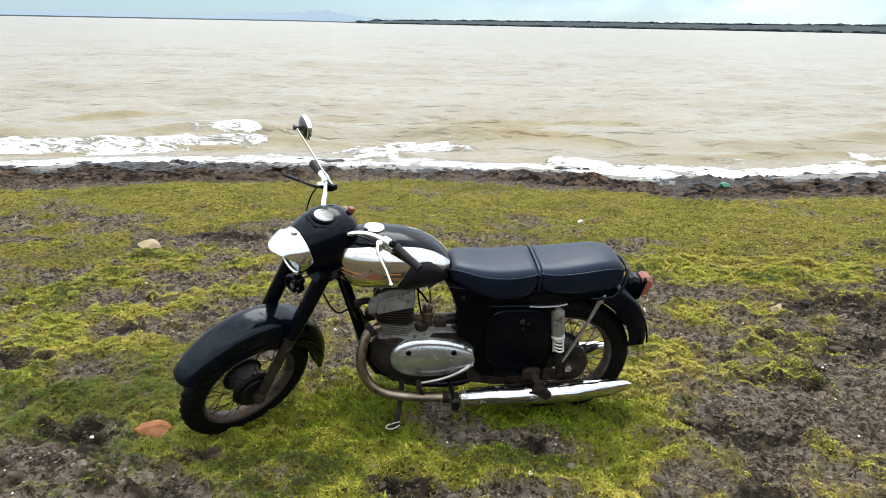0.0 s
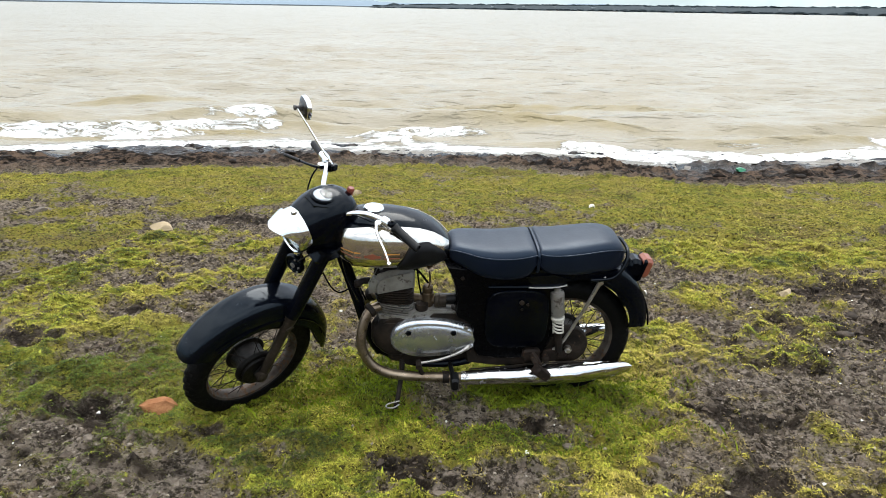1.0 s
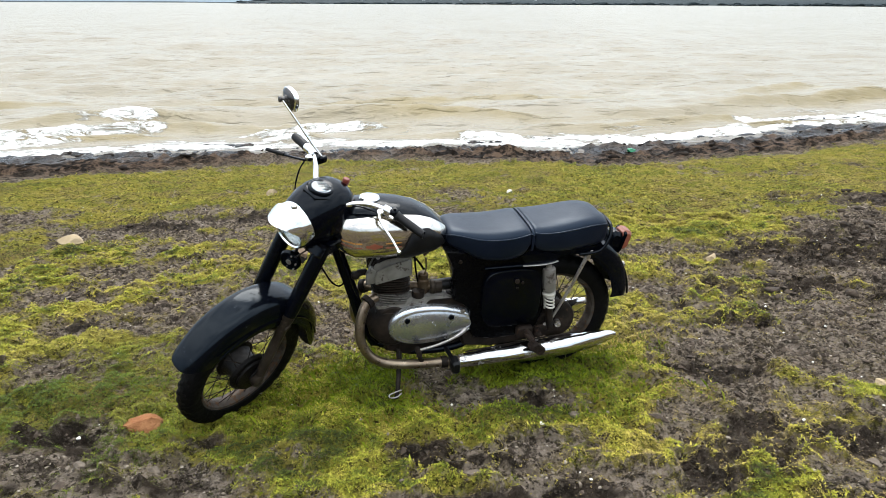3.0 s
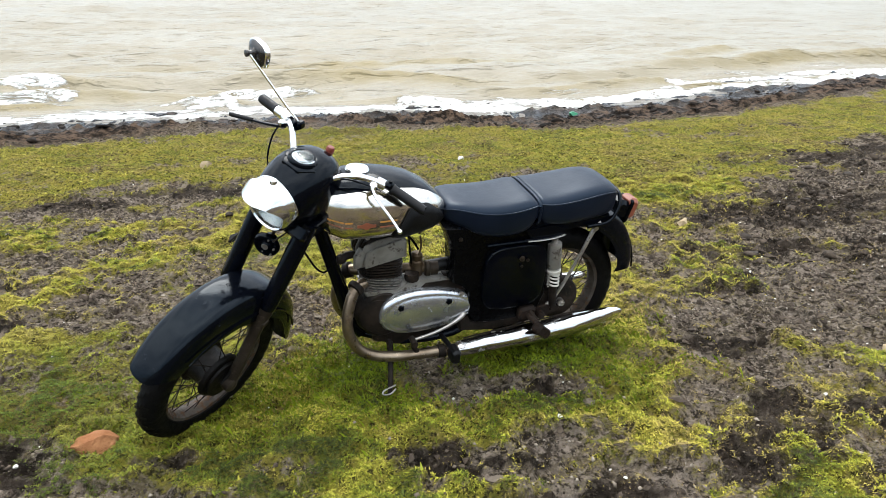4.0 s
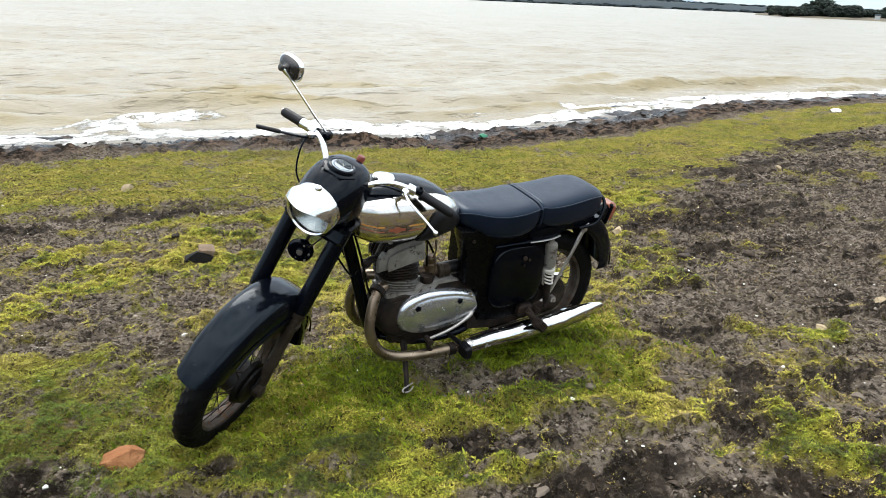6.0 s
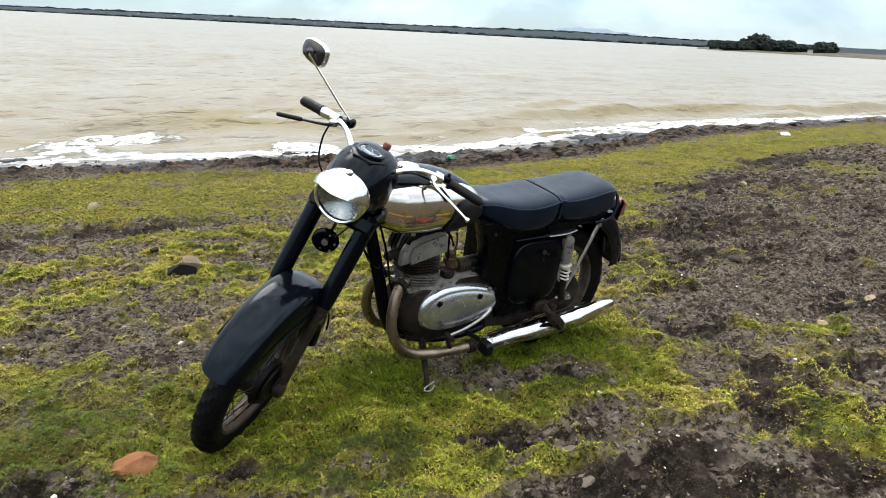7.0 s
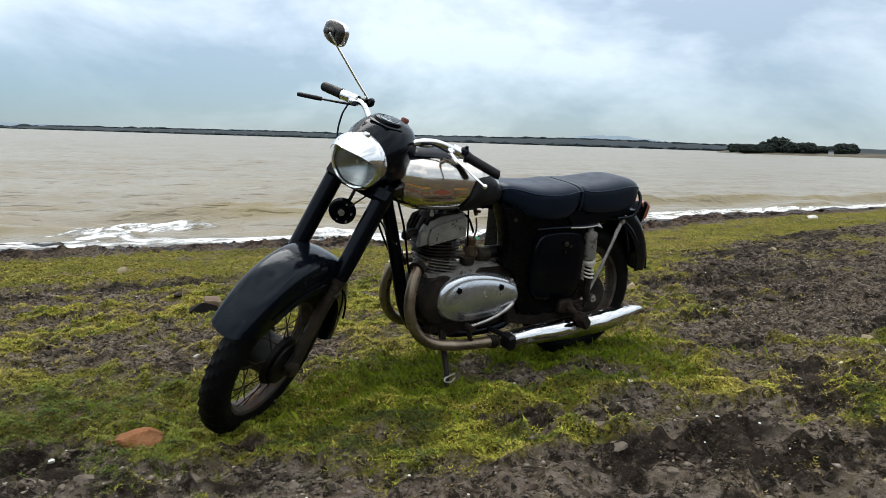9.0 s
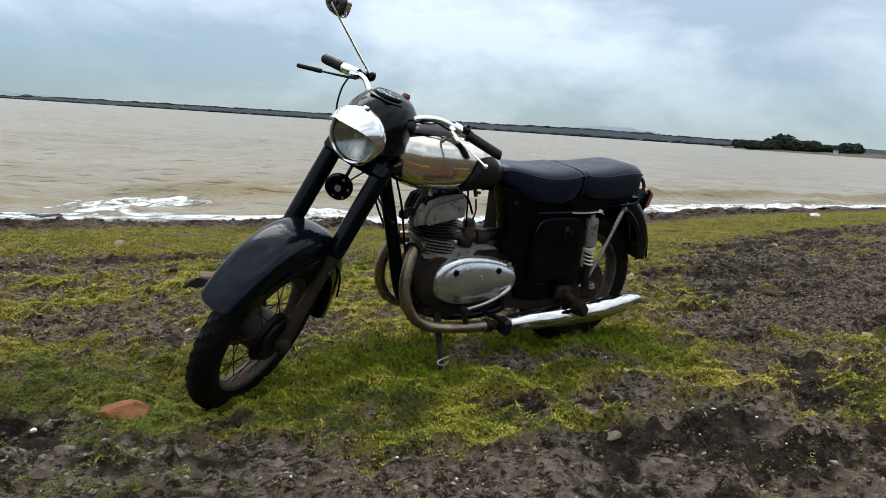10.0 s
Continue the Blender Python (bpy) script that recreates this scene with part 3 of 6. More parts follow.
# ---- the lake ----
def water_material():
    m, nt, b = nodes_of("silty_water")
    foam = attribute(nt, "foam")
    thin = attribute(nt, "thin")
    tc = nt.nodes.new("ShaderNodeTexCoord")
    tc.name = "tc"
    mp = nt.nodes.new("ShaderNodeMapping")
    mp.inputs["Scale"].default_value = (0.35, 1.0, 1.0)
    nt.links.new(tc.outputs["Object"], mp.inputs["Vector"])
    silt_and_light = mixed(nt, ranged(nt, noise_tex(nt, 0.25, 4, 0.55, mp.outputs[0]), 0.35, 0.65), (0.238, 0.210, 0.158), (0.268, 0.244, 0.196))
    # wave fronts are painted ochre for their shading and the light through them
    silt_and_light = mixed(nt, math_node(nt, "MULTIPLY", attribute(nt, "face"), 0.65), silt_and_light, (0.205, 0.160, 0.068))
    silt_and_light = mixed(nt, thin, silt_and_light, (0.15, 0.135, 0.115))
    lace = math_node(nt, "ADD", foam, ranged(nt, noise_tex(nt, 4.5, 9, 0.8, mp.outputs[0], 1.6), 0.25, 0.75, -0.95, 0.55))
    lace = ranged(nt, lace, 0.38, 0.66)
    col = mixed(nt, lace, silt_and_light, (0.86, 0.86, 0.84))
    nt.links.new(col, b.inputs["Base Color"])
    nt.links.new(ranged(nt, lace, 0, 1, 0.28, 0.8), b.inputs["Roughness"])
    b.inputs["IOR"].default_value = 1.333
    b.inputs["Specular IOR Level"].default_value = 0.075
    h = math_node(nt, "ADD", noise_tex(nt, 1.6, 6, 0.6, mp.outputs[0]), math_node(nt, "MULTIPLY", noise_tex(nt, 7, 5, 0.6, mp.outputs[0]), 0.35))
    swell = ranged(nt, noise_tex(nt, 2.6, 3, 0.5, mp.outputs[0], 0.3), 0.56, 0.80, 0.0, 1.3)
    h = math_node(nt, "ADD", math_node(nt, "ADD", h, swell), math_node(nt, "MULTIPLY", lace, 0.25))
    bumped(nt, b, math_node(nt, "MULTIPLY", h, attribute(nt, "windy")), 0.12, 0.9)
    return m


def breaker(x, y, y0, height, front, back, seed):
    yb = y0 + shore_shift(x) + 0.9 * (field(x, x * 0, 7.0, seed, 2) - 0.5)
    d = y - yb
    tall = height * np.clip(2.4 * (field(x, x * 0, 4.0, seed + 1, 2) - 0.3), 0, 1)
    return tall * np.where(d < 0, np.exp(-(d / front) ** 2), np.exp(-(d / back) ** 2)), d, tall / height


wx, wy = spread(-12, 24, 0.10, -3600, 3600, 1.06), spread(11.0, 22, 0.07, 9.8, 3600, 1.05)
WX, WY = np.meshgrid(wx, wy)
windy = np.interp(np.degrees(np.arctan2(WX, WY)), [10, 32], [1.0, 0.75])
calm = windy * np.clip((WY - shore_shift(WX) - 12.6) / 3.0, 0.08, 1) * np.clip(1.5 - np.hypot(WX, WY) / 300, 0, 1)
wz = np.full(WX.shape, WATER)
chop = np.random.default_rng(3)
for k in range(16):
    lam = 0.7 * 1.16 ** k
    ang = chop.normal(0, 0.45)
    wz = wz + calm * 0.0125 * lam ** 0.85 * np.sin(2 * math.pi / lam * (WY * math.cos(ang) + WX * math.sin(ang)) + chop.uniform(0, 7) + 3 * field(WX, WY, 5 + 2 * lam, k + 20, 2))
def stretches(x, spans, soft=0.5):
    out = np.zeros(x.shape)
    for lo, hi in spans:
        out = np.maximum(out, np.clip((x - lo) / soft, 0, 1) * np.clip((hi - x) / soft, 0, 1))
    return out


foam, face = np.zeros(WX.shape), np.zeros(WX.shape)
for y0, height, front, back, seed, rolls in ((15.6, 0.26, 0.24, 0.7, 31, ((-16, -4.6), (-2.6, 0.6), (8.2, 10.2))), (17.4, 0.34, 0.34, 0.8, 41, ((-7.5, -5.2),)), (14.4, 0.12, 0.16, 0.5, 51, ((-8.5, -5.5), (-3.5, -1.2), (1.0, 3.6), (4.6, 9.0), (11.5, 20))), (20.0, 0.20, 0.36, 0.9, 61, ())):
    up, d, share = breaker(WX, WY, y0, height, front, back, seed)
    roll = stretches(WX + 1.6 * (field(WX, WY, 0.7, seed + 3, 3) - 0.5), rolls, 1.0)
    wz = wz + np.maximum(up, roll * height * 0.8 * np.where(d < 0, np.exp(-(d / front) ** 2), np.exp(-(d / back) ** 2)))
    ragged = field(WX, WY, 0.5, seed + 5, 4)
    # mask of the wave fronts that take the painted ochre shading
    face = np.maximum(face, np.maximum(share, roll) * np.exp(-((d + 0.5 * front) / (1.3 * front)) ** 2) * (0.5 + ragged))
    foam = np.maximum(foam, roll * np.exp(-((d + 0.20) / 0.30) ** 2) * (0.65 + 1.0 * ragged))
    wz = wz + 0.16 * roll * np.exp(-((d + 0.15) / 0.25) ** 2) * ragged ** 2
depth = wz - ground_z(WX, WY, False)
swash = np.clip(1.25 - np.abs(depth - 0.085) / 0.085, 0, 1)
foam = np.maximum(foam, swash * np.clip(2.5 * field(WX, WY, 1.2, 71, 3) - 0.10, 0, 0.96))
foam = np.maximum(foam, 0.6 * np.clip(1 - np.abs(depth - 0.24) / 0.14, 0, 1) * np.clip(2 * field(WX, WY, 0.9, 73, 4) - 0.4, 0, 1))
foam = np.minimum(foam, 0.80 + 0.12 * field(WX, WY, 0.6, 75, 3))
V = np.column_stack([WX.ravel(), WY.ravel(), wz.ravel()])
nx, ny = len(wx), len(wy)
idx = np.arange(nx * ny).reshape(ny, nx)
F = np.column_stack([idx[:-1, :-1].ravel(), idx[:-1, 1:].ravel(), idx[1:, 1:].ravel(), idx[1:, :-1].ravel()])
lake = new("water", fast_mesh("water", V, F, water_material(), True))
for nm, val in (("foam", foam), ("face", np.clip(face, 0, 1)), ("windy", windy), ("thin", np.clip(1 - depth / 0.12, 0, 1))):
    at = lake.data.attributes.new(nm, "FLOAT", "POINT")
    at.data.foreach_set("value", val.ravel().astype(np.float32))
tagged(lake, "silty brown lake with small waves and white foam", "water", kind="structure")


# ---- the motorcycle: x forward, y to its left, z up; it leans on its side stand with the bars on left lock ----
def bike_pose(heading=8.0, lean=7.4, pitch=0.5):
    a, p, q = radians(heading), radians(lean), radians(pitch)
    fwd, left, up = Vector((-math.cos(a), -math.sin(a), 0)), Vector((math.sin(a), -math.cos(a), 0)), Vector((0, 0, 1))
    l2, u2 = left * math.cos(p) - up * math.sin(p), left * math.sin(p) + up * math.cos(p)
    f3, u3 = fwd * math.cos(q) + u2 * math.sin(q), u2 * math.cos(q) - fwd * math.sin(q)
    m = Matrix((f3, l2, u3)).transposed().to_4x4()
    m.translation = Vector((0.602, 2.616, 0.233)) - u3 * 0.288
    return m


bike = new("motorcycle")
bike.matrix_world = bike_pose()
tagged(bike, "old black motorcycle with chrome tank leaning on its side stand", "motorcycle")

RAKE, LOCK = radians(27), radians(41.7)
PIVOT = arr((1.32 - 0.045 * math.cos(RAKE), 0, 0.285 - 0.045 * math.sin(RAKE)))
TURN = arr(Matrix.Rotation(LOCK, 3, Vector((-math.sin(RAKE), 0, math.cos(RAKE)))))


def steer(geo):
    v, f = geo
    return PIVOT + (arr(v) - PIVOT) @ TURN.T, f


def flip(geo):
    v, f = geo
    return arr(v) * (1, -1, 1), [q[::-1] for q in f]


def same(geo):
    return geo


def wheel(name, cx, cz, move, radius, half, label):
    """A spoked wheel: rim, tyre with cut tread, drum hub and 36 crossed spokes."""
    seg = 180
    ang = np.linspace(0, 2 * math.pi, seg, endpoint=False)
    prof = [(-0.026, 0.205), (-0.036, 0.212), (-half * 0.98, 0.235), (-half, 0.252), (-half * 0.9, 0.268), (-half * 0.66, 0.281), (-half * 0.33, 0.2885),
            (0, 0.290), (half * 0.33, 0.2885), (half * 0.66, 0.281), (half * 0.9, 0.268), (half, 0.252), (half * 0.98, 0.235), (0.036, 0.212), (0.026, 0.205)]
    rings = []
    for i, a in enumerate(ang):
        row = []
        for k, (y, r) in enumerate(prof):
            rr = r * radius / 0.29
            if 4 <= k <= 10:
                cut = (i + (2 if y > 0 else 0) + 2 * abs(k - 7)) % 5 < 2
                rr -= 0.0065 if cut and k != 7 else 0
                if k == 7:
                    rr -= 0.004 if i % 5 < 1 else 0
            row.append((cx + rr * math.cos(a), y, cz + rr * math.sin(a)))
        rings.append(arr(row))
    n = len(prof)
    v = np.vstack(rings)
    f = [[i * n + j, i * n + j + 1, (i + 1) % seg * n + j + 1, (i + 1) % seg * n + j] for i in range(seg) for j in range(n - 1)]
    rim = lathe([(0.196, -0.018), (0.200, -0.028), (0.214, -0.034), (0.219, -0.037), (0.219, -0.033), (0.208, -0.027), (0.205, 0.0), (0.208, 0.027),
                 (0.219, 0.033), (0.219, 0.037), (0.214, 0.034), (0.200, 0.028), (0.196, 0.018), (0.190, 0.008), (0.190, -0.008)], (cx, 0, cz), (0, 1, 0), 72, False)
    w = part(name, move(rim), RIM, bike, label)
    part("tyre", move((v, f)), RUBBER, w, "worn black rubber tyre with mud in the tread", 30)
    hub = lathe([(0.012, -0.085), (0.020, -0.085), (0.022, -0.066), (0.060, -0.060), (0.082, -0.052), (0.088, -0.046), (0.088, -0.040), (0.072, -0.034), (0.066, 0.0), (0.072, 0.034),
                 (0.088, 0.040), (0.088, 0.046), (0.082, 0.056), (0.055, 0.063), (0.024, 0.068), (0.020, 0.085), (0.012, 0.087)], (cx, 0, cz), (0, 1, 0), 40)
    part("hub", move(hub), HUB, w, "grimy dark drum brake hub")
    for k in range(36):
        side = 1 if k % 2 else -1
        a0 = 2 * math.pi * k / 36
        a1 = a0 + (0.30 if k % 4 < 2 else -0.30)
        p0 = (cx + 0.083 * math.cos(a0), side * 0.043, cz + 0.083 * math.sin(a0))
        p1 = (cx + 0.193 * math.cos(a1), side * 0.010, cz + 0.193 * math.sin(a1))
        part("spoke", move(tube([p0, p1], 0.0019, 5, 1)), DARK, w)
    nut = join(tube([(cx, -0.115, cz), (cx, 0.115, cz)], 0.0075, 8, 1), lathe([(0.014, 0.098), (0.014, 0.110)], (cx, 0, cz), (0, 1, 0), 6), lathe([(0.014, -0.110), (0.014, -0.098)], (cx, 0, cz), (0, 1, 0), 6))
    part("axle", move(nut), DARK, w)
    return w


FX, FZ = 1.37, 0.20
front = wheel("front_wheel", FX, FZ, steer, 0.290, 0.043, "spoked front wheel with rusty rim, turned to the side")
rear = wheel("rear_wheel", 0.0, 0.288, same, 0.292, 0.046, "spoked rear wheel with rusty rim")
plate = join(lathe([(0.0, 0.060), (0.070, 0.060), (0.074, 0.066), (0.070, 0.073), (0.030, 0.078), (0.0, 0.079)], (FX, 0, FZ), (0, 1, 0), 36),
             tube([(FX + 0.02, 0.083, FZ + 0.01), (FX - 0.02, 0.086, FZ + 0.05), (FX - 0.055, 0.084, FZ + 0.095)], 0.007, 8),
             block((FX - 0.055, 0.085, FZ + 0.10), (0.02, 0.02, 0.03)))
part("brake_plate", steer(plate), HUB, front, "dark brake plate with an arm")


def mudguard(cx, cz, a0, a1, rc, half, skirt, n=40):
    """A rolled mudguard: crown at radius rc(angle), with deep sides."""
    ys = np.sign(np.linspace(-1, 1, 27)) * (1 - (1 - np.abs(np.linspace(-1, 1, 27))) ** 1.7)
    rows = []
    for i in range(n + 1):
        s = i / n
        a = radians(a0 + (a1 - a0) * s)
        crown = rc(s)
        dep = skirt(s)
        row = []
        for t in ys:
            drop = dep * (0.22 * abs(t) ** 2.2 + 0.78 * abs(t) ** 5)
            y = half(s) * math.sin(t * math.pi / 2 * 0.95) / math.sin(math.pi / 2 * 0.95)
            r = crown - drop + (0.004 if abs(t) > 0.97 else 0)
            at_a = a + radians(9) * t * t * (max(0, 1 - 6 * s) ** 1.5 - max(0, 6 * s - 5) ** 1.5) * (1 if a1 > a0 else -1)
            row.append((cx + r * math.cos(at_a), y, cz + r * math.sin(at_a)))
        rows.append(row)
    return shell(rows, 0.0022)


guard = part("front_mudguard", steer(mudguard(FX, FZ, 39, 198, lambda s: 0.362 + 0.034 * math.sin(math.pi * min(1, s * 1.15)) ** 1.0 - 0.012 * s, lambda s: 0.070 + 0.014 * math.sin(math.pi * s),
                                              lambda s: 0.045 + 0.075 * math.sin(math.pi * min(1.0, 0.12 + 0.9 * s)))), FENDER, bike, "dented dusty black front mudguard")
bead = [(FX + 0.322 * math.cos(radians(a)), 0.0865, FZ + 0.305 * math.sin(radians(a))) for a in range(60, 176, 8)]
part("stay", steer(tube(bead, 0.004, 6)), BLACK, guard)
part("stay", steer(flip(tube(bead, 0.004, 6))), BLACK, guard)


def leg_at(z):
    return FX - 0.012 - math.tan(radians(26)) * (z - FZ)


for mirror_it in (same, flip):
    y = 0.092
    upper = tube([(leg_at(0.80), y, 0.80), (leg_at(0.66), y, 0.66), (leg_at(0.52), y, 0.52), (leg_at(0.492), y, 0.492)], [0.031, 0.031, 0.030, 0.028], 20, 2)
    leg = part("fork_leg", steer(mirror_it(upper)), BLACK, bike, "black tubular telescopic fork shroud")
    low = tube([(leg_at(0.50), y, 0.50), (leg_at(0.47), y, 0.47), (leg_at(0.44), y, 0.44), (leg_at(0.30), y, 0.30), (leg_at(0.22), y, 0.22), (leg_at(0.17), y - 0.004, 0.17)],
               [0.026, 0.026, 0.021, 0.020, 0.022, 0.017], 18, 2)
    low = join(low, lathe([(0.026, 0.088), (0.026, 0.112), (0.018, 0.118)], (FX, 0, FZ), (0, 1, 0), 16), block((leg_at(0.44) - 0.004, y + 0.016, 0.445), (0.03, 0.02, 0.018), 0.003, (0, 26, 0)))
    part("slider", steer(mirror_it(low)), SLIDER, leg, "dull oily fork slider")

# nacelle, head lamp and instruments
LAMP = arr((1.165, 0, 0.862))
TIP = radians(4)
LX, LU = arr((math.cos(TIP), 0, -math.sin(TIP))), arr((math.sin(TIP), 0, math.cos(TIP)))


def nacelle_ring(x, hw, z0, z1, power=2.3, n=40, shift=0.0):
    o = oval(0, (z0 + z1) / 2, hw, (z1 - z0) / 2, n, power)
    return np.column_stack([x + shift * (o[:, 1] - (z0 + z1) / 2), o[:, 0], o[:, 1]])


def open_front(geo):
    v, f = geo
    return v, f[:-2] + f[-1:]


NAC = [(1.150, 0.083, 0.778, 0.948, 2.0), (1.120, 0.091, 0.768, 0.966, 2.05), (1.080, 0.102, 0.757, 0.984, 2.25), (1.035, 0.106, 0.750, 0.991, 2.5), (0.990, 0.105, 0.752, 0.989, 2.5),
       (0.950, 0.098, 0.765, 0.980, 2.4), (0.918, 0.085, 0.788, 0.962, 2.25), (0.895, 0.058, 0.82, 0.925, 2.0), (0.886, 0.03, 0.85, 0.90, 2.0)]
nacelle = part("headlamp_nacelle", steer(open_front(loft([nacelle_ring(*q, shift=-0.05) for q in NAC]))), BLACK, bike, "rounded black headlamp nacelle", 50)
crown = [join(slab([(0.99, 0.752), (1.115, 0.752), (1.122, 0.772), (1.10, 0.80), (0.98, 0.80), (0.965, 0.775)], -0.118, 0.118, 0.012))]
part("fork_crown", steer(join(*crown)), BLACK, nacelle)
nrm = arr((-0.12, 0, 0.9928))
dial_c = arr((1.026, 0, 0.980))
part("speedometer", steer(join(lathe([(0.036, 0.004), (0.037, 0.011), (0.041, 0.0125), (0.046, 0.010), (0.049, 0.002), (0.049, -0.010)], dial_c, nrm, 40))), BLACK, nacelle, "black speedometer bezel")
part("dial", steer(lathe([(0.0, 0.0095), (0.037, 0.0095), (0.037, 0.0), (0, 0)], dial_c, nrm, 32)), DIAL, nacelle, "pale speedometer dial with a needle")
part("dial_ring", steer(lathe([(0.0270, 0.0090), (0.0270, 0.0101), (0.0305, 0.0101), (0.0305, 0.0090)], dial_c, nrm, 36, False)), HUB, nacelle, "dark ring of the dial")
needle = block(dial_c + nrm * 0.0108 + arr((0.004, 0.006, 0)), (0.026, 0.0022, 0.0012), 0.0004, (0, 17, 32))
part("needle", steer(needle), WHITE, nacelle)
part("dial_glass", steer(lathe([(0.0, 0.0158), (0.018, 0.0150), (0.036, 0.0122), (0.036, 0.0112), (0.018, 0.0140), (0.0, 0.0148)], dial_c, nrm, 32)), CLEAR, nacelle).visible_shadow = False
px_ = arr((0.9928, 0, 0.12))


def on_plate(u, v, h):
    return dial_c + px_ * u + arr((0, 1, 0)) * v + nrm * h


outl = [(0.058, -0.032), (0.058, 0.032), (0.012, 0.062), (-0.074, 0.010), (-0.078, 0.0), (-0.074, -0.010), (0.012, -0.062)]
part("instrument_plate", steer(loft([[on_plate(u, v, -0.014) for u, v in outl], [on_plate(u, v, -0.003) for u, v in outl], [on_plate(0.95 * u, 0.94 * v, -0.0005) for u, v in outl]])), BLACK, nacelle)
part("warning_lamp", steer(join(lathe([(0.0125, -0.024), (0.0125, 0.004), (0.014, 0.005), (0.014, 0.016), (0.011, 0.021), (0.0, 0.022)], (0.908, 0.006, 0.958), (-0.25, 0, 0.95), 16))), RED2, nacelle, "small red warning lamp")

def bowl(profile, centre, axis, seg):
    return open_front(lathe(profile, centre, axis, seg))


head = part("headlamp", steer(lathe([(0.086, -0.056), (0.090, -0.050), (0.0905, -0.024), (0.0890, -0.002), (0.084, 0.008), (0.078, 0.011), (0.074, 0.006), (0.074, -0.02), (0.080, -0.054)], LAMP, LX, 48, False)), CHROME, bike, "round chrome-rimmed headlamp with a peaked visor")
part("lens", steer(lathe([(0.0, 0.030), (0.030, 0.027), (0.054, 0.017), (0.070, 0.006), (0.076, -0.002), (0.074, -0.005), (0.053, 0.013), (0.030, 0.023), (0.0, 0.026)], LAMP, LX, 40)), GLASS, head, "domed headlamp glass").visible_shadow = False
part("reflector", steer(bowl([(0.075 * k / 14, -0.046 + 0.042 * (k / 14) ** 2) for k in range(14, 0, -1)], LAMP, LX, 48)), REFLECTOR, head, "bright headlamp reflector")
part("bulb", steer(lathe([(0.007, -0.044), (0.007, -0.030), (0.009, -0.020), (0.006, -0.012), (0.0, -0.010)], LAMP, LX, 16)), WHITE, head)
rows = []
for i in range(9):
    s = i / 8
    row = []
    for k in range(25):
        a = radians(6 + 168 * k / 24)
        top = math.sin(a)
        out = -0.002 + s * (0.008 + 0.074 * max(0, top) ** 1.35)
        r = 0.0955 - 0.030 * s ** 1.2 * max(0, top)
        row.append(LAMP + LX * out + r * (math.cos(a) * arr((0, 1, 0)) + math.sin(a) * LU))
    rows.append(row)
part("visor", steer(shell(rows, 0.0015)), CHROME, head, "chrome visor over the lamp")
part("badge", steer(lathe([(0.0, 0.008), (0.009, 0.007), (0.012, 0.002), (0.012, -0.006)], LAMP + LU * 0.092 - LX * 0.022, LU, 18)), CHROME, head)

# bars: chrome tube, grips, levers, cables, mirror
bar = [(0.972, 0.085, 0.935), (0.950, 0.112, 0.950), (0.918, 0.150, 0.958), (0.880, 0.205, 0.949), (0.862, 0.250, 0.940), (0.845, 0.362, 0.928)]
handlebar = part("handlebar", steer(join(tube(bar, 0.0107, 12), flip(tube(bar, 0.0107, 12)))), CHROME, bike, "chrome handlebar turned to full lock")
for mirror_it in (same, flip):
    near = mirror_it is same
    g = [(0.865, 0.240, 0.942), (0.863, 0.248, 0.9405), (0.861, 0.256, 0.940), (0.848, 0.355, 0.929), (0.846, 0.366, 0.928)]
    if not near:
        g = [(0.861, 0.266, 0.9385), (0.860, 0.272, 0.938), (0.859, 0.279, 0.937), (0.849, 0.346, 0.930), (0.847, 0.356, 0.929)]
        part("throttle_sleeve", steer(flip(tube([(0.871, 0.222, 0.945), (0.868, 0.232, 0.943), (0.862, 0.266, 0.9385)], [0.0150, 0.0190, 0.0185], 16, 3))), CHROME, handlebar, "chrome throttle sleeve")
    part("grip", steer(mirror_it(tube(g, [0.0195, 0.0205, 0.0165, 0.0162, 0.0145] if near else [0.0185, 0.0205, 0.0180, 0.0175, 0.0155], 16, 3))), GRIP, handlebar, "black rubber grip")
    part("lever_perch", steer(mirror_it(join(lathe([(0.018, -0.016), (0.019, 0.0), (0.018, 0.016)], (0.880, 0.206, 0.949), (-0.4, 1.0, -0.18), 14), block((0.905, 0.196, 0.948), (0.040, 0.022, 0.018), 0.005, (0, 0, 25))))), CHROME, handlebar)
    if near:
        lev = [(0.905, 0.190, 0.948), (0.930, 0.215, 0.946), (0.945, 0.255, 0.938), (0.957, 0.310, 0.927), (0.974, 0.362, 0.919)]
        ball = lathe([(0.0, -0.009), (0.007, -0.006), (0.009, 0), (0.007, 0.006), (0, 0.009)], (0.977, 0.368, 0.918), (0, 1, 0), 12)
        part("lever", steer(join(tube(lev, [0.005, 0.006, 0.005, 0.0045, 0.004], 8, 4, 0.75), ball)), CHROME, handlebar, "polished lever with a ball end")
    else:
        lev = [(0.905, 0.186, 0.940), (0.928, 0.212, 0.938), (0.944, 0.255, 0.929), (0.957, 0.310, 0.917), (0.975, 0.368, 0.906)]
        lever = part("lever", steer(flip(tube(lev, [0.006, 0.007, 0.006, 0.0055, 0.005], 8, 4, 0.75))), BLACK, handlebar, "straight black brake lever")
        part("lever_sleeve", steer(flip(tube([(0.953, 0.292, 0.921), (0.957, 0.310, 0.917), (0.974, 0.364, 0.907), (0.977, 0.373, 0.905)], [0.0075, 0.0080, 0.0078, 0.0060], 10, 3))), GRIP, lever, "black rubber lever sleeve")
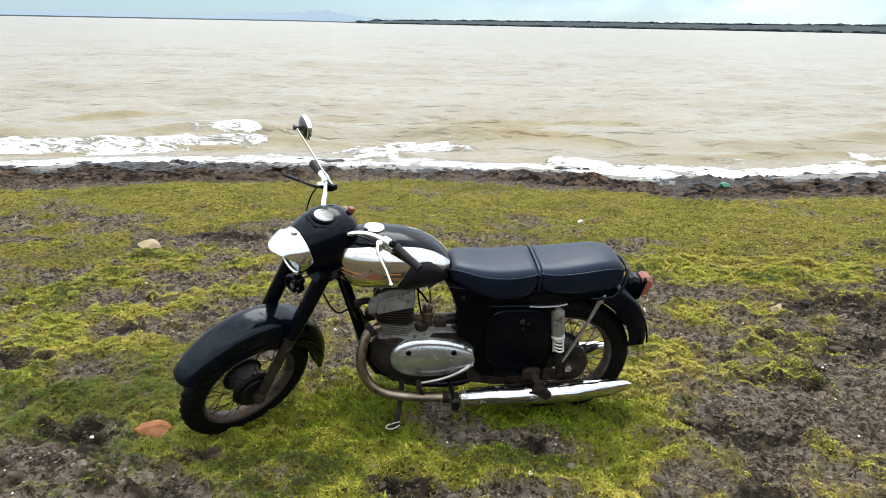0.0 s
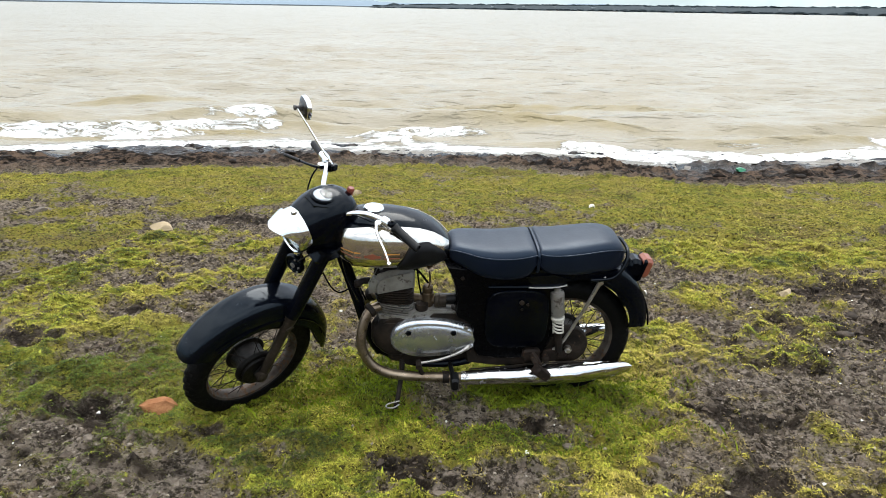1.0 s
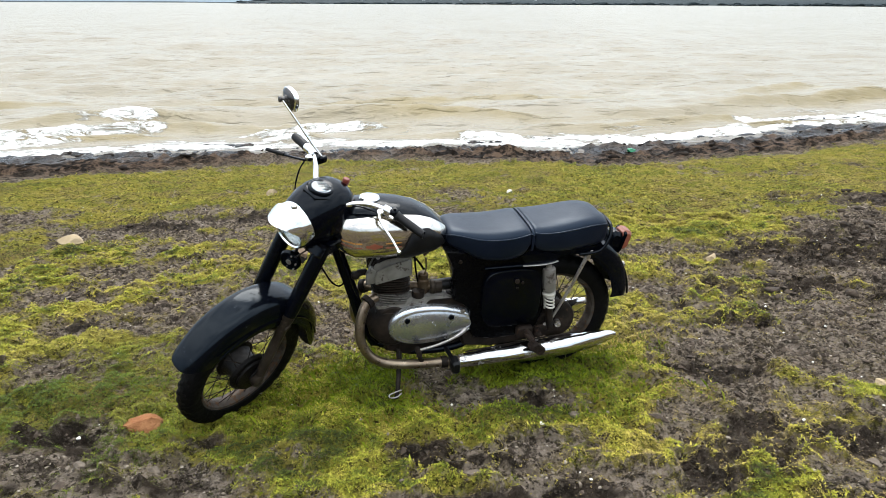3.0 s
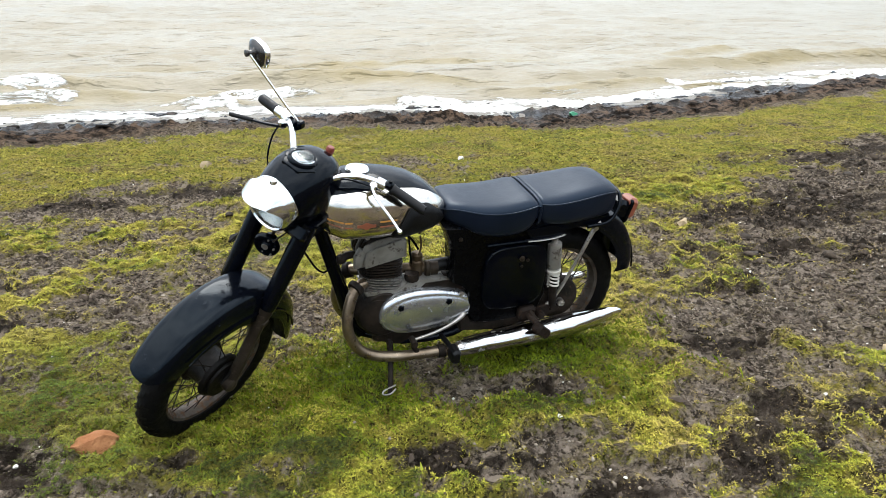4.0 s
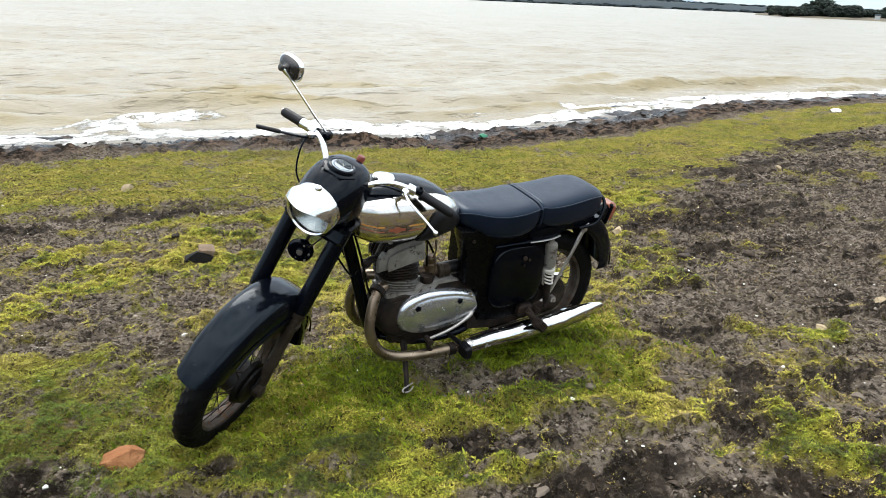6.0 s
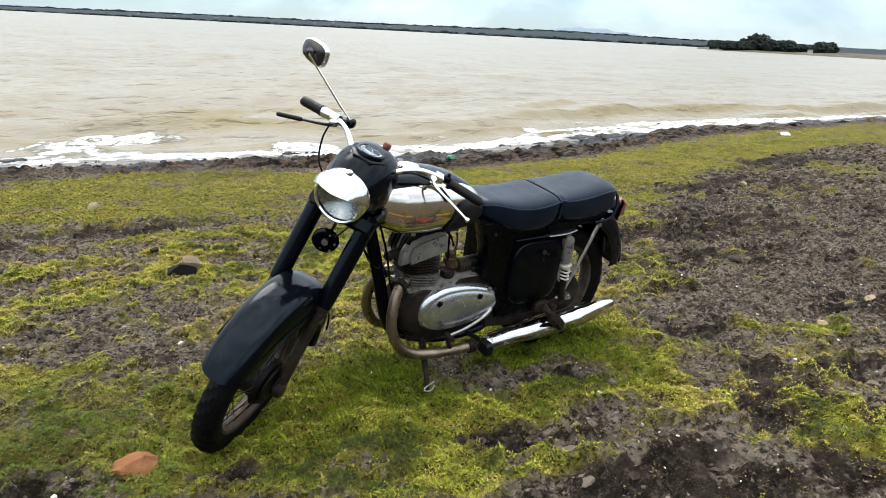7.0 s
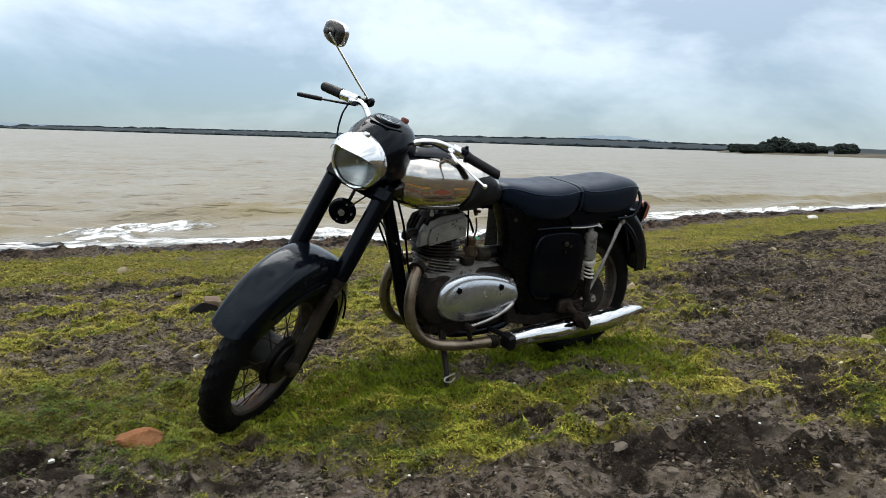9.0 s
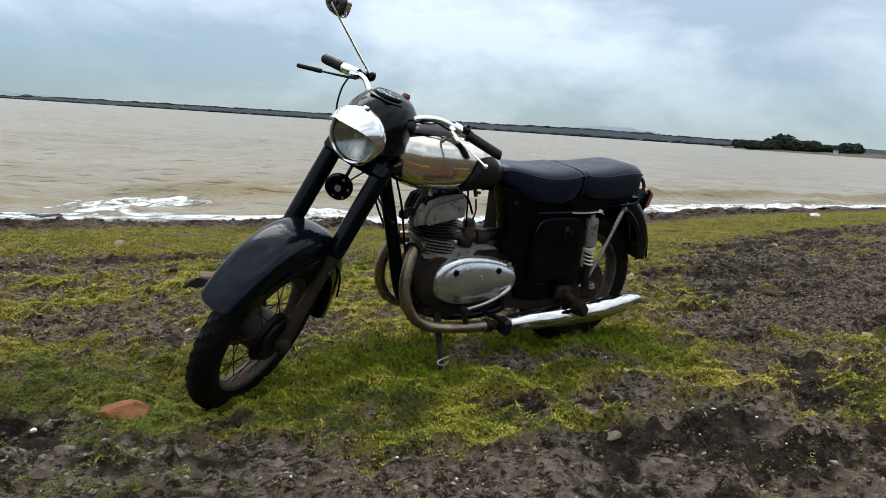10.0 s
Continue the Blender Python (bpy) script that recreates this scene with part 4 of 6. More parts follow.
part("switch", steer(join(block((0.872, 0.232, 0.957), (0.030, 0.028, 0.026), 0.006, (0, 0, 15)), lathe([(0.006, 0), (0.006, 0.012)], (0.872, 0.234, 0.966), (0, 0, 1), 8))), BLACK, handlebar)
part("cable", steer(tube([(0.920, -0.205, 0.940), (0.955, -0.200, 0.900), (0.990, -0.175, 0.840), (1.005, -0.13, 0.80), (1.02, -0.09, 0.77)], 0.0035, 6)), BLACK, handlebar)
part("cable", steer(tube([(0.915, 0.190, 0.944), (0.95, 0.14, 0.955), (0.965, 0.10, 0.94), (0.95, 0.07, 0.91)], 0.0035, 6)), BLACK, handlebar)
part("cable", tube([(0.95, 0.06, 0.74), (0.925, 0.085, 0.64), (0.90, 0.075, 0.56), (0.87, 0.05, 0.47), (0.84, 0.04, 0.40)], 0.0042, 6), BLACK, bike, "black clutch cable")
part("cable", tube([(1.02, 0.09, 0.66), (0.985, 0.11, 0.60), (0.955, 0.10, 0.57), (0.925, 0.05, 0.555)], 0.0035, 6), BLACK, bike)
part("cable", tube([(0.97, -0.06, 0.73), (0.94, -0.09, 0.62), (0.90, -0.08, 0.52), (0.86, -0.05, 0.44)], 0.0042, 6), BLACK, bike)

mirror = part("mirror", steer(tube([(0.888, -0.150, 0.960), (0.886, -0.157, 0.973), (0.900, -0.200, 1.012), (0.919, -0.280, 1.082), (0.931, -0.331, 1.126), (0.934, -0.346, 1.139)], 0.0042, 8)), CHROME, bike, "rounded rear-view mirror on a thin chrome stem")
mc, mn = arr((0.896, -0.338, 1.136)), arr((0.967, -0.248, 0.062))
mn = mn / np.linalg.norm(mn)
mu = np.cross((0, 0, 1), mn)
mu = mu / np.linalg.norm(mu)
mv = np.cross(mn, mu)


def mirror_ring(k, h):
    o = oval(0, 0, 0.0523 * k, 0.0375 * k, 28, 2.8, 0.12)
    return [mc + mu * a + mv * b + mn * h for a, b in o]


part("mirror_housing", steer(loft([mirror_ring(0.97, -0.006), mirror_ring(1.0, -0.003), mirror_ring(1.0, 0.004), mirror_ring(0.9, 0.013), mirror_ring(0.6, 0.020), mirror_ring(0.2, 0.022)])), SMOKE, mirror, "smoky dark mirror back")
part("mirror_boss", steer(lathe([(0.017, 0.014), (0.016, 0.026), (0.009, 0.030), (0.008, 0.040), (0.011, 0.044), (0.011, 0.050), (0.0, 0.053)], mc, mn, 18)), SMOKE, mirror, "dull boss behind the mirror")
part("mirror_rim", steer(loft([mirror_ring(0.96, -0.0065), mirror_ring(1.04, -0.006), mirror_ring(1.06, 0.001), mirror_ring(1.02, 0.008), mirror_ring(0.94, 0.0105)], False)), CHROME, mirror)
part("mirror_glass", steer(loft([mirror_ring(0.95, -0.0075), mirror_ring(0.95, -0.005)])), MIRROR, mirror)
part("mirror_clamp", steer(join(lathe([(0.017, -0.010), (0.018, 0.0), (0.017, 0.010)], (0.889, -0.160, 0.957), (-0.5, -1.0, -0.1), 12), block((0.885, -0.143, 0.966), (0.026, 0.02, 0.03), 0.005))), BLACK, mirror)

hc = arr((1.150, 0.0, 0.680))
hx = arr((math.cos(radians(18)), math.sin(radians(18)), 0.02))
horn = part("horn", steer(lathe([(0.012, -0.045), (0.022, -0.042), (0.026, -0.022), (0.038, -0.016), (0.045, -0.010), (0.045, 0.0), (0.041, 0.006), (0.034, 0.007), (0.032, 0.003), (0.026, 0.003), (0.024, 0.008), (0.019, 0.008), (0.017, 0.004), (0.013, 0.009), (0.0, 0.009)], hc, hx, 36)), BLACK, bike, "round black horn between the fork legs")
part("horn_cap", steer(lathe([(0.011, 0.008), (0.011, 0.012), (0.006, 0.013), (0.0, 0.013)], hc, hx, 20)), STEEL, horn)
for k in range(6):
    a = radians(60 * k + 15)
    part("bolt", steer(lathe([(0.0035, 0.0), (0.0035, 0.007), (0.0, 0.008)], hc + 0.0355 * (math.cos(a) * arr((0, 1, 0)) + math.sin(a) * np.cross(hx, (0, 1, 0))), hx, 8)), STEEL, horn)
part("bracket", steer(join(tube([hc - hx * 0.03, hc + arr((-0.03, 0.0, 0.04)), (1.095, 0.0, 0.775)], 0.006, 8), tube([hc - hx * 0.03 + arr((0, 0.01, 0)), hc + arr((0.0, 0.035, 0.05)), (1.09, 0.05, 0.76)], 0.003, 6))), DARK, horn)

# tank: black crown, chrome flanks, rubber knee pads
TANK = [(0.975, 0.045, 0.755, 0.835), (0.962, 0.080, 0.722, 0.862), (0.935, 0.113, 0.700, 0.880), (0.890, 0.134, 0.679, 0.889), (0.830, 0.143, 0.674, 0.893), (0.765, 0.145, 0.673, 0.892), (0.700, 0.139, 0.677, 0.883),
        (0.640, 0.127, 0.690, 0.866), (0.585, 0.109, 0.698, 0.838), (0.545, 0.089, 0.707, 0.805), (0.518, 0.062, 0.720, 0.775), (0.508, 0.030, 0.735, 0.755)]
TX = arr([q[0] for q in TANK])[::-1]


def tank_at(x, a, off=0.0):
    """A point of the tank's skin: a is the angle in degrees from the crown down the left side."""
    hw, z0, z1 = (np.interp(x, TX, arr([q[k] for q in TANK])[::-1]) for k in (1, 2, 3))
    c, s = math.cos(radians(a)), math.sin(radians(a))
    zm = z0 + 0.40 * (z1 - z0)
    up = (z1 - zm) if c > 0 else (zm - z0)
    pw = 2.35 if c > 0 else 3.2
    return arr((x, (hw + off) * math.copysign(abs(s) ** (2 / 2.5), s), zm + (up + off) * math.copysign(abs(c) ** (2 / pw), c)))


xs = np.concatenate([[q[0] for q in TANK[:3]], np.linspace(0.92, 0.56, 22), [q[0] for q in TANK[-3:]]])
tank = part("fuel_tank", loft([[tank_at(x, a) for a in np.linspace(-180, 180, 72, endpoint=False)] for x in xs]), BLACK, bike, "fuel tank with black crown and chrome flanks", 50)


def crown_line(x):
    return np.interp(x, [0.51, 0.60, 0.75, 0.90, 0.97], [34, 36, 42, 46, 52])


for sg in (1, -1):
    xs2 = np.linspace(0.955, 0.522, 34)
    grid = [[tank_at(x, sg * (crown_line(x) + (150 - crown_line(x)) * t), 0.0016) for t in np.linspace(0, 1, 22)] for x in xs2]
    if sg < 0:
        grid = [r[::-1] for r in grid]
    part("tank_panel", shell(grid, 0.0012), CHROME_TANK, tank, "polished chrome flank")
    pad = []
    for i in range(22):
        t = i / 21
        x = 0.725 - 0.195 * t
        hi = np.interp(t, [0, 0.08, 0.3, 0.6, 0.9, 1], [120, 104, 76, 66, 84, 112])
        lo = np.interp(t, [0, 0.5, 1], [133, 136, 130])
        pad.append([tank_at(x, sg * (hi + (lo - hi) * k / 12), 0.004 + 0.009 * min(1, 4 * min(t, 1 - t), 3.0 * min(k, 12 - k) / 6)) for k in range(13)])
    if sg < 0:
        pad = [r[::-1] for r in pad]
    part("knee_pad", shell(pad, 0.008), GRIP, tank, "black rubber knee pad")
    for a0, col, nm in ((88.0, YELLOW, "yellow"), (92.0, ORANGE, "orange")):
        for x0, x1 in ((0.945, 0.865), (0.775, 0.715)):
            g = [[tank_at(x, sg * (a0 + k * 1.6), 0.0024) for k in range(2)] for x in np.linspace(x0, x1, 8)]
            part("stripe", shell(g if sg > 0 else [r[::-1] for r in g], 0.0006), col, tank)
    wing = []
    for i in range(13):
        t = i / 12
        x = 0.850 - 0.062 * t
        spread_ = 2.4 + 4.2 * math.exp(-((t - 0.5) / 0.16) ** 2)
        wing.append([tank_at(x, sg * (91 + spread_ * (k / 3 - 0.35)), 0.0026) for k in range(4)])
    part("emblem", shell(wing if sg > 0 else [r[::-1] for r in wing], 0.0006), ORANGE, tank, "faded orange wing-shaped emblem")
cap_c = arr((0.818, 0, 0.876))
cap_n = arr((-0.04, 0, 1))
part("filler_neck", lathe([(0.040, -0.01), (0.038, 0.006), (0.030, 0.014)], cap_c, cap_n, 28), DARK, tank)
part("filler_cap", lathe([(0.034, 0.008), (0.040, 0.010), (0.041, 0.020), (0.037, 0.026), (0.020, 0.030), (0.0, 0.031)], cap_c, cap_n, 36), CHROME, tank, "round chrome filler cap")
part("fuel_tap", join(tube([(0.60, 0.03, 0.70), (0.60, 0.035, 0.66), (0.595, 0.04, 0.645)], 0.007, 10, 2), block((0.592, 0.045, 0.66), (0.022, 0.011, 0.011))), BRASS, tank)
part("fuel_hose", tube([(0.595, 0.04, 0.635), (0.592, 0.045, 0.59), (0.60, 0.04, 0.55), (0.605, 0.035, 0.52)], 0.0035, 8), BRASS, tank, "amber fuel hose")
part("fuel_hose", tube([(0.645, 0.05, 0.70), (0.642, 0.06, 0.62), (0.628, 0.05, 0.53)], 0.0035, 8), BLACK, tank)

# frame and body panels
frame_ = part("frame", join(tube([(0.985, 0, 0.80), (0.948, 0, 0.68), (0.895, 0, 0.49), (0.845, 0, 0.30), (0.80, 0, 0.215)], 0.024, 14), tube([(0.965, 0, 0.74), (0.75, 0, 0.69), (0.52, 0, 0.68), (0.30, 0, 0.64), (0.05, 0, 0.63), (-0.10, 0, 0.60)], 0.020, 12),
                              tube([(0.80, 0.0, 0.215), (0.65, 0.05, 0.185), (0.45, 0.07, 0.20), (0.36, 0.07, 0.27)], 0.016, 10), tube([(0.80, 0.0, 0.215), (0.65, -0.05, 0.185), (0.45, -0.07, 0.20), (0.36, -0.07, 0.27)], 0.016, 10),
                              lathe([(0.030, -0.07), (0.034, -0.06), (0.034, 0.06), (0.030, 0.07)], (0.985, 0, 0.80), (-math.sin(RAKE), 0, math.cos(RAKE)), 20)), BLACK, bike, "black tubular frame")
for mirror_it in (same, flip):
    side = slab([(0.537, 0.700), (0.512, 0.645), (0.492, 0.580), (0.486, 0.530), (0.490, 0.485), (0.484, 0.454), (0.445, 0.432), (0.415, 0.400), (0.410, 0.300), (0.385, 0.250), (0.300, 0.235), (0.110, 0.240), (0.075, 0.33), (0.070, 0.60), (0.085, 0.665), (0.30, 0.67)], 0.03, 0.108, 0.018)
    if mirror_it is flip:
        side = (np.column_stack([np.minimum(side[0][:, 0], 0.43 + 0.12 * (side[0][:, 0] - 0.43)), side[0][:, 1:]]), side[1])
    body = part("side_panel", mirror_it(side), PANEL, bike, "black pressed-steel side panel")
    lid = oval(0.236, 0.452, 0.131, 0.139, 44, 3.7)
    rings = [[(x, y, z) for x, z in arr((0.236, 0.452)) + (lid - (0.236, 0.452)) * k] for y, k in ((0.098, 1.0), (0.118, 1.0), (0.126, 0.985), (0.128, 0.96), (0.1285, 0.93), (0.131, 0.86), (0.133, 0.75), (0.134, 0.5), (0.134, 0.1))]
    part("tool_box_lid", mirror_it(loft(rings)), BLACK, body, "rounded square black tool box lid", 60)
    part("lid_edge", mirror_it(tube([(0.236 + 0.985 * (x - 0.236), 0.128, 0.452 + 0.985 * (z - 0.452)) for x, z in lid[4:20]], 0.0025, 6, 2)), BLACK, body)
    part("lock", mirror_it(join(lathe([(0.010, 0.0), (0.010, 0.008), (0.004, 0.010)], (0.225, 0.138, 0.545), (0, 1, 0), 14), lathe([(0.006, 0), (0.006, 0.006)], (0.200, 0.138, 0.535), (0, 1, 0), 10), lathe([(0.005, 0), (0.005, 0.006)], (0.222, 0.138, 0.512), (0, 1, 0), 10))), DARK, body)
    part("bolt", mirror_it(lathe([(0.008, 0.0), (0.008, 0.006), (0.0, 0.008)], (0.466, 0.107, 0.640), (0, 1, 0), 10)), DARK, body)
    part("chain_guard", mirror_it(join(slab([(0.45, 0.300), (0.43, 0.215), (0.30, 0.195), (0.05, 0.215), (-0.02, 0.24), (-0.02, 0.30), (0.06, 0.335), (0.36, 0.36)], 0.050, 0.092, 0.010))), DARK, body, "dusty dark swing arm and chain guard")
    part("seat_rail", mirror_it(join(tube([(0.36, 0.110, 0.600), (0.25, 0.118, 0.606), (0.13, 0.118, 0.606), (0.07, 0.112, 0.612)], 0.007, 8), slab([(0.18, 0.598), (0.06, 0.60), (0.03, 0.64), (0.10, 0.66), (0.22, 0.65)], 0.085, 0.116, 0.006))), BLACK, body)

part("seat_trim", tube([(0.200, 0.124, 0.606), (0.150, 0.127, 0.606), (0.090, 0.126, 0.608), (0.045, 0.120, 0.614)], 0.0045, 8, 4, 0.7), STEEL, frame_, "scuffed bright strip under the seat")
# added black block that closes the see-through gap between the side panels
part("gap_filler", block((0.37, 0, 0.52), (0.13, 0.10, 0.30), 0.012), PANEL, frame_)

# seat
def seat_ring(x, hw, z0, z1, n=44):
    a = np.linspace(0, 2 * math.pi, n, endpoint=False)
    c, s = np.cos(a), np.sin(a)
    zm = z0 + 0.62 * (z1 - z0)
    y = hw * np.sign(c) * np.abs(c) ** (2 / 4.2) * (1 - 0.10 * np.clip(-s, 0, 1) ** 2)
    z = np.where(s > 0, zm + (z1 - zm) * np.abs(s) ** (2 / 3.3), zm - (zm - z0) * np.abs(s) ** (2 / 5.0))
    return np.column_stack([np.full(n, x), y, z])


FRONT = [(0.522, 0.060, 0.715, 0.748), (0.515, 0.082, 0.700, 0.762), (0.495, 0.097, 0.688, 0.771), (0.455, 0.112, 0.668, 0.771), (0.400, 0.126, 0.638, 0.766), (0.330, 0.134, 0.622, 0.763), (0.260, 0.136, 0.622, 0.767), (0.205, 0.133, 0.640, 0.773), (0.180, 0.128, 0.682, 0.767), (0.168, 0.118, 0.710, 0.753)]
BACK = [(0.170, 0.118, 0.705, 0.756), (0.160, 0.128, 0.680, 0.772), (0.130, 0.131, 0.655, 0.773), (0.070, 0.133, 0.644, 0.777), (0.000, 0.131, 0.642, 0.786), (-0.070, 0.125, 0.648, 0.795), (-0.125, 0.115, 0.652, 0.795), (-0.162, 0.099, 0.662, 0.783), (-0.182, 0.078, 0.680, 0.760), (-0.196, 0.050, 0.700, 0.738)]


def dense(rows, n):
    t = np.linspace(0, len(rows) - 1, n)
    p, at_ = smooth_path([q for q in rows], 6)
    return [np.array([np.interp(k, at_, p[:, c]) for c in range(4)]) for k in t]


seat = part("seat", loft([seat_ring(*q) for q in dense(FRONT, 34)]), VINYL, bike, "long black vinyl dual seat with a stepped pillion cushion", 60)
part("pillion_cushion", loft([seat_ring(*q) for q in dense(BACK, 34)]), VINYL, seat, "raised black vinyl pillion cushion", 60)


def piping(rows, k, ends=True):
    pts = []
    for x, hw, z0, z1 in rows:
        pts.append(seat_ring(x, hw + 0.001, z0, z1 + 0.001)[k])
    return pts


for rows_ in (FRONT, BACK):
    lft, rgt = piping(rows_, 2), piping(rows_, 20)
    part("piping", tube(lft + rgt[::-1], 0.0032, 7, 3), VINYL, seat, "black seat piping")
strap_ring = seat_ring(0.171, 0.131, 0.658, 0.769)
part("strap", tube([strap_ring[k % 44] for k in range(-6, 29)], 0.006, 8, 2, 0.5), VINYL, seat, "black vinyl strap between the cushions")
part("seat_base", slab([(0.50, 0.672), (0.40, 0.640), (0.10, 0.632), (-0.16, 0.640), (-0.18, 0.665), (0.10, 0.672), (0.46, 0.69)], -0.105, 0.105, 0.006), BLACK, seat)
part("grab_rail", tube([(-0.05, 0.118, 0.635), (-0.14, 0.117, 0.645), (-0.182, 0.105, 0.695), (-0.200, 0.07, 0.735), (-0.206, 0.0, 0.742), (-0.200, -0.07, 0.735), (-0.182, -0.105, 0.695), (-0.14, -0.117, 0.645), (-0.05, -0.118, 0.635)], 0.0075, 10), BLACK, seat, "black rear grab rail")

# rear mudguard, lamp, stays
rguard = part("rear_mudguard", mudguard(0.0, 0.288, 62, 168, lambda s: 0.425 + 0.018 * math.sin(math.pi * s) - 0.075 * max(0, s - 0.35) / 0.65, lambda s: 0.098 - 0.016 * s, lambda s: 0.115 - 0.025 * s), FENDER, bike, "black rear mudguard with a raised bead")
part("bead", tube([((0.428 - 0.072 * max(0, (a - 99) / 69)) * math.cos(radians(a)), 0.058, 0.288 + (0.428 - 0.072 * max(0, (a - 99) / 69)) * math.sin(radians(a))) for a in range(105, 168, 6)], 0.004, 6), FENDER, rguard)
tail = part("tail_lamp", join(block((-0.262, 0, 0.640), (0.075, 0.078, 0.080), 0.014, (0, -22, 0)), block((-0.245, 0, 0.600), (0.06, 0.06, 0.05), 0.01, (0, -30, 0)), block((-0.288, 0.0, 0.634), (0.012, 0.088, 0.100), 0.005, (0, -14, 0))), BLACK, bike, "tail lamp with a black housing and red lens")
part("lens", block((-0.303, 0, 0.640), (0.048, 0.076, 0.090), 0.012, (0, -14, 0)), RED, tail, "faded red tail lens")
part("reflector", lathe([(0.016, 0.0), (0.016, 0.006), (0.0, 0.008)], (-0.333, 0.0, 0.50), (-1, 0, 0.2), 16), STEEL, rguard)
for mirror_it in (same, flip):
    part("stay", mirror_it(join(tube([(-0.115, 0.098, 0.640), (-0.092, 0.104, 0.610), (-0.045, 0.106, 0.490), (0.010, 0.106, 0.365), (0.045, 0.103, 0.300), (0.085, 0.098, 0.272)], [0.010, 0.009, 0.007, 0.007, 0.007, 0.007], 9), lathe([(0.010, -0.004), (0.010, 0.008), (0.0, 0.009)], (-0.096, 0.106, 0.618), (0, 1, 0), 8))), STEEL, rguard, "bent steel mudguard stay")
    part("stay", mirror_it(tube([(-0.10, 0.096, 0.628), (-0.18, 0.090, 0.575), (-0.245, 0.084, 0.500), (-0.285, 0.078, 0.420)], 0.0045, 7)), BLACK, rguard)
    shock = part("shock_absorber", mirror_it(lathe([(0.010, 0.0), (0.020, 0.004), (0.027, 0.010), (0.028, 0.018), (0.028, 0.112), (0.026, 0.118), (0.014, 0.121), (0.012, 0.124), (0.012, 0.138), (0.0, 0.139)], (0.064, 0.112, 0.462), (0.12, 0, 1), 26)), ALLOY_DIRTY, bike, "rear shock absorber with dull sleeve and white spring")
    part("collar", mirror_it(lathe([(0.0265, -0.016), (0.0285, -0.013), (0.0285, -0.002), (0.0265, 0.0)], (0.064, 0.112, 0.462), (0.12, 0, 1), 26)), WHITE, shock, "dirty white collar")
    helix = [(0.0635 - 0.12 * 0.02 - 0.12 * k / 60 * 0.08 + 0.0215 * math.cos(k * 2 * math.pi / 12), 0.112 + 0.0215 * math.sin(k * 2 * math.pi / 12), 0.443 - k / 60 * 0.080) for k in range(49)]
    part("spring", mirror_it(tube(helix, 0.0040, 7, 1)), WHITE, shock, "dirty white coil spring")
    part("damper", mirror_it(tube([(0.064, 0.112, 0.47), (0.050, 0.112, 0.355), (0.040, 0.110, 0.285)], [0.014, 0.016, 0.016], 12, 2)), DARK, shock)
part("sprocket_cover", lathe([(0.0, 0.092), (0.030, 0.092), (0.055, 0.088), (0.088, 0.080), (0.094, 0.070), (0.094, 0.050), (0.05, 0.046)], (0.0, 0, 0.288), (0, 1, 0), 36), DARK, rear, "dusty round rear hub cover")
part("nut", lathe([(0.016, 0.09), (0.016, 0.112), (0.009, 0.114), (0.009, 0.122)], (0.0, 0, 0.288), (0, 1, 0), 6), STEEL, rear)

# engine
engine = part("engine", join(slab(oval(0.585, 0.335, 0.200, 0.115, 40, 2.6), -0.075, 0.06, 0.02), slab(oval(0.735, 0.335, 0.085, 0.105, 36, 2.2), -0.085, 0.075, 0.015), block((0.50, 0, 0.40), (0.22, 0.15, 0.12), 0.02), block((0.70, 0, 0.215), (0.13, 0.10, 0.05), 0.012), block((0.55, 0, 0.222), (0.34, 0.13, 0.085), 0.02)), DARK, bike, "grimy single-cylinder two-stroke engine")
rings = [[(x, y, z) for x, z in oval(0.562, 0.338, 0.196 * k, 0.094 * k2, 56, 2.15, 0.22)] for y, k, k2 in
         ((0.050, 1.0, 1.0), (0.078, 1.0, 1.0), (0.090, 0.985, 0.97), (0.099, 0.94, 0.90), (0.104, 0.89, 0.82), (0.1035, 0.87, 0.79), (0.107, 0.84, 0.74), (0.113, 0.68, 0.55), (0.116, 0.40, 0.30), (0.117, 0.08, 0.06))]
cover_ = part("clutch_cover", loft(rings), ALLOY, engine, "polished egg-shaped alloy clutch cover", 60)
part("upper_case", join(slab([(0.70, 0.43), (0.66, 0.462), (0.56, 0.470), (0.47, 0.455), (0.42, 0.42), (0.50, 0.40)], -0.05, 0.072, 0.016)), ALLOY_DIRTY, engine, "stained alloy upper crankcase")
for bx in (0.492, 0.679):
    part("screw", lathe([(0.0135, -0.004), (0.0135, 0.004), (0.010, 0.006), (0.0, 0.0062)], (bx, 0.109 if bx > 0.6 else 0.111, 0.379), (0, 1, 0), 5), BLACK, cover_, "dark three-sided screw")
part("plug", lathe([(0.010, 0), (0.010, 0.006), (0.005, 0.008)], (0.440, 0.098, 0.398), (0, 1, 0), 8), STEEL, cover_)
part("rib", tube([(0.728, 0.094, 0.362), (0.700, 0.103, 0.326), (0.640, 0.109, 0.300), (0.560, 0.110, 0.290), (0.480, 0.108, 0.298), (0.415, 0.100, 0.320)], 0.0028, 7), ALLOY, cover_, "cast rib along the cover")
part("screw", lathe([(0.009, 0.0), (0.008, 0.010), (0.0, 0.011)], (0.386, 0.094, 0.340), (0, 1, 0), 10), DARK, cover_)
part("front_cover", lathe([(0.0, 0.088), (0.03, 0.086), (0.070, 0.078), (0.082, 0.06), (0.084, 0.0)], (0.755, 0, 0.335), (0, 1, 0), 30), DARK, engine)
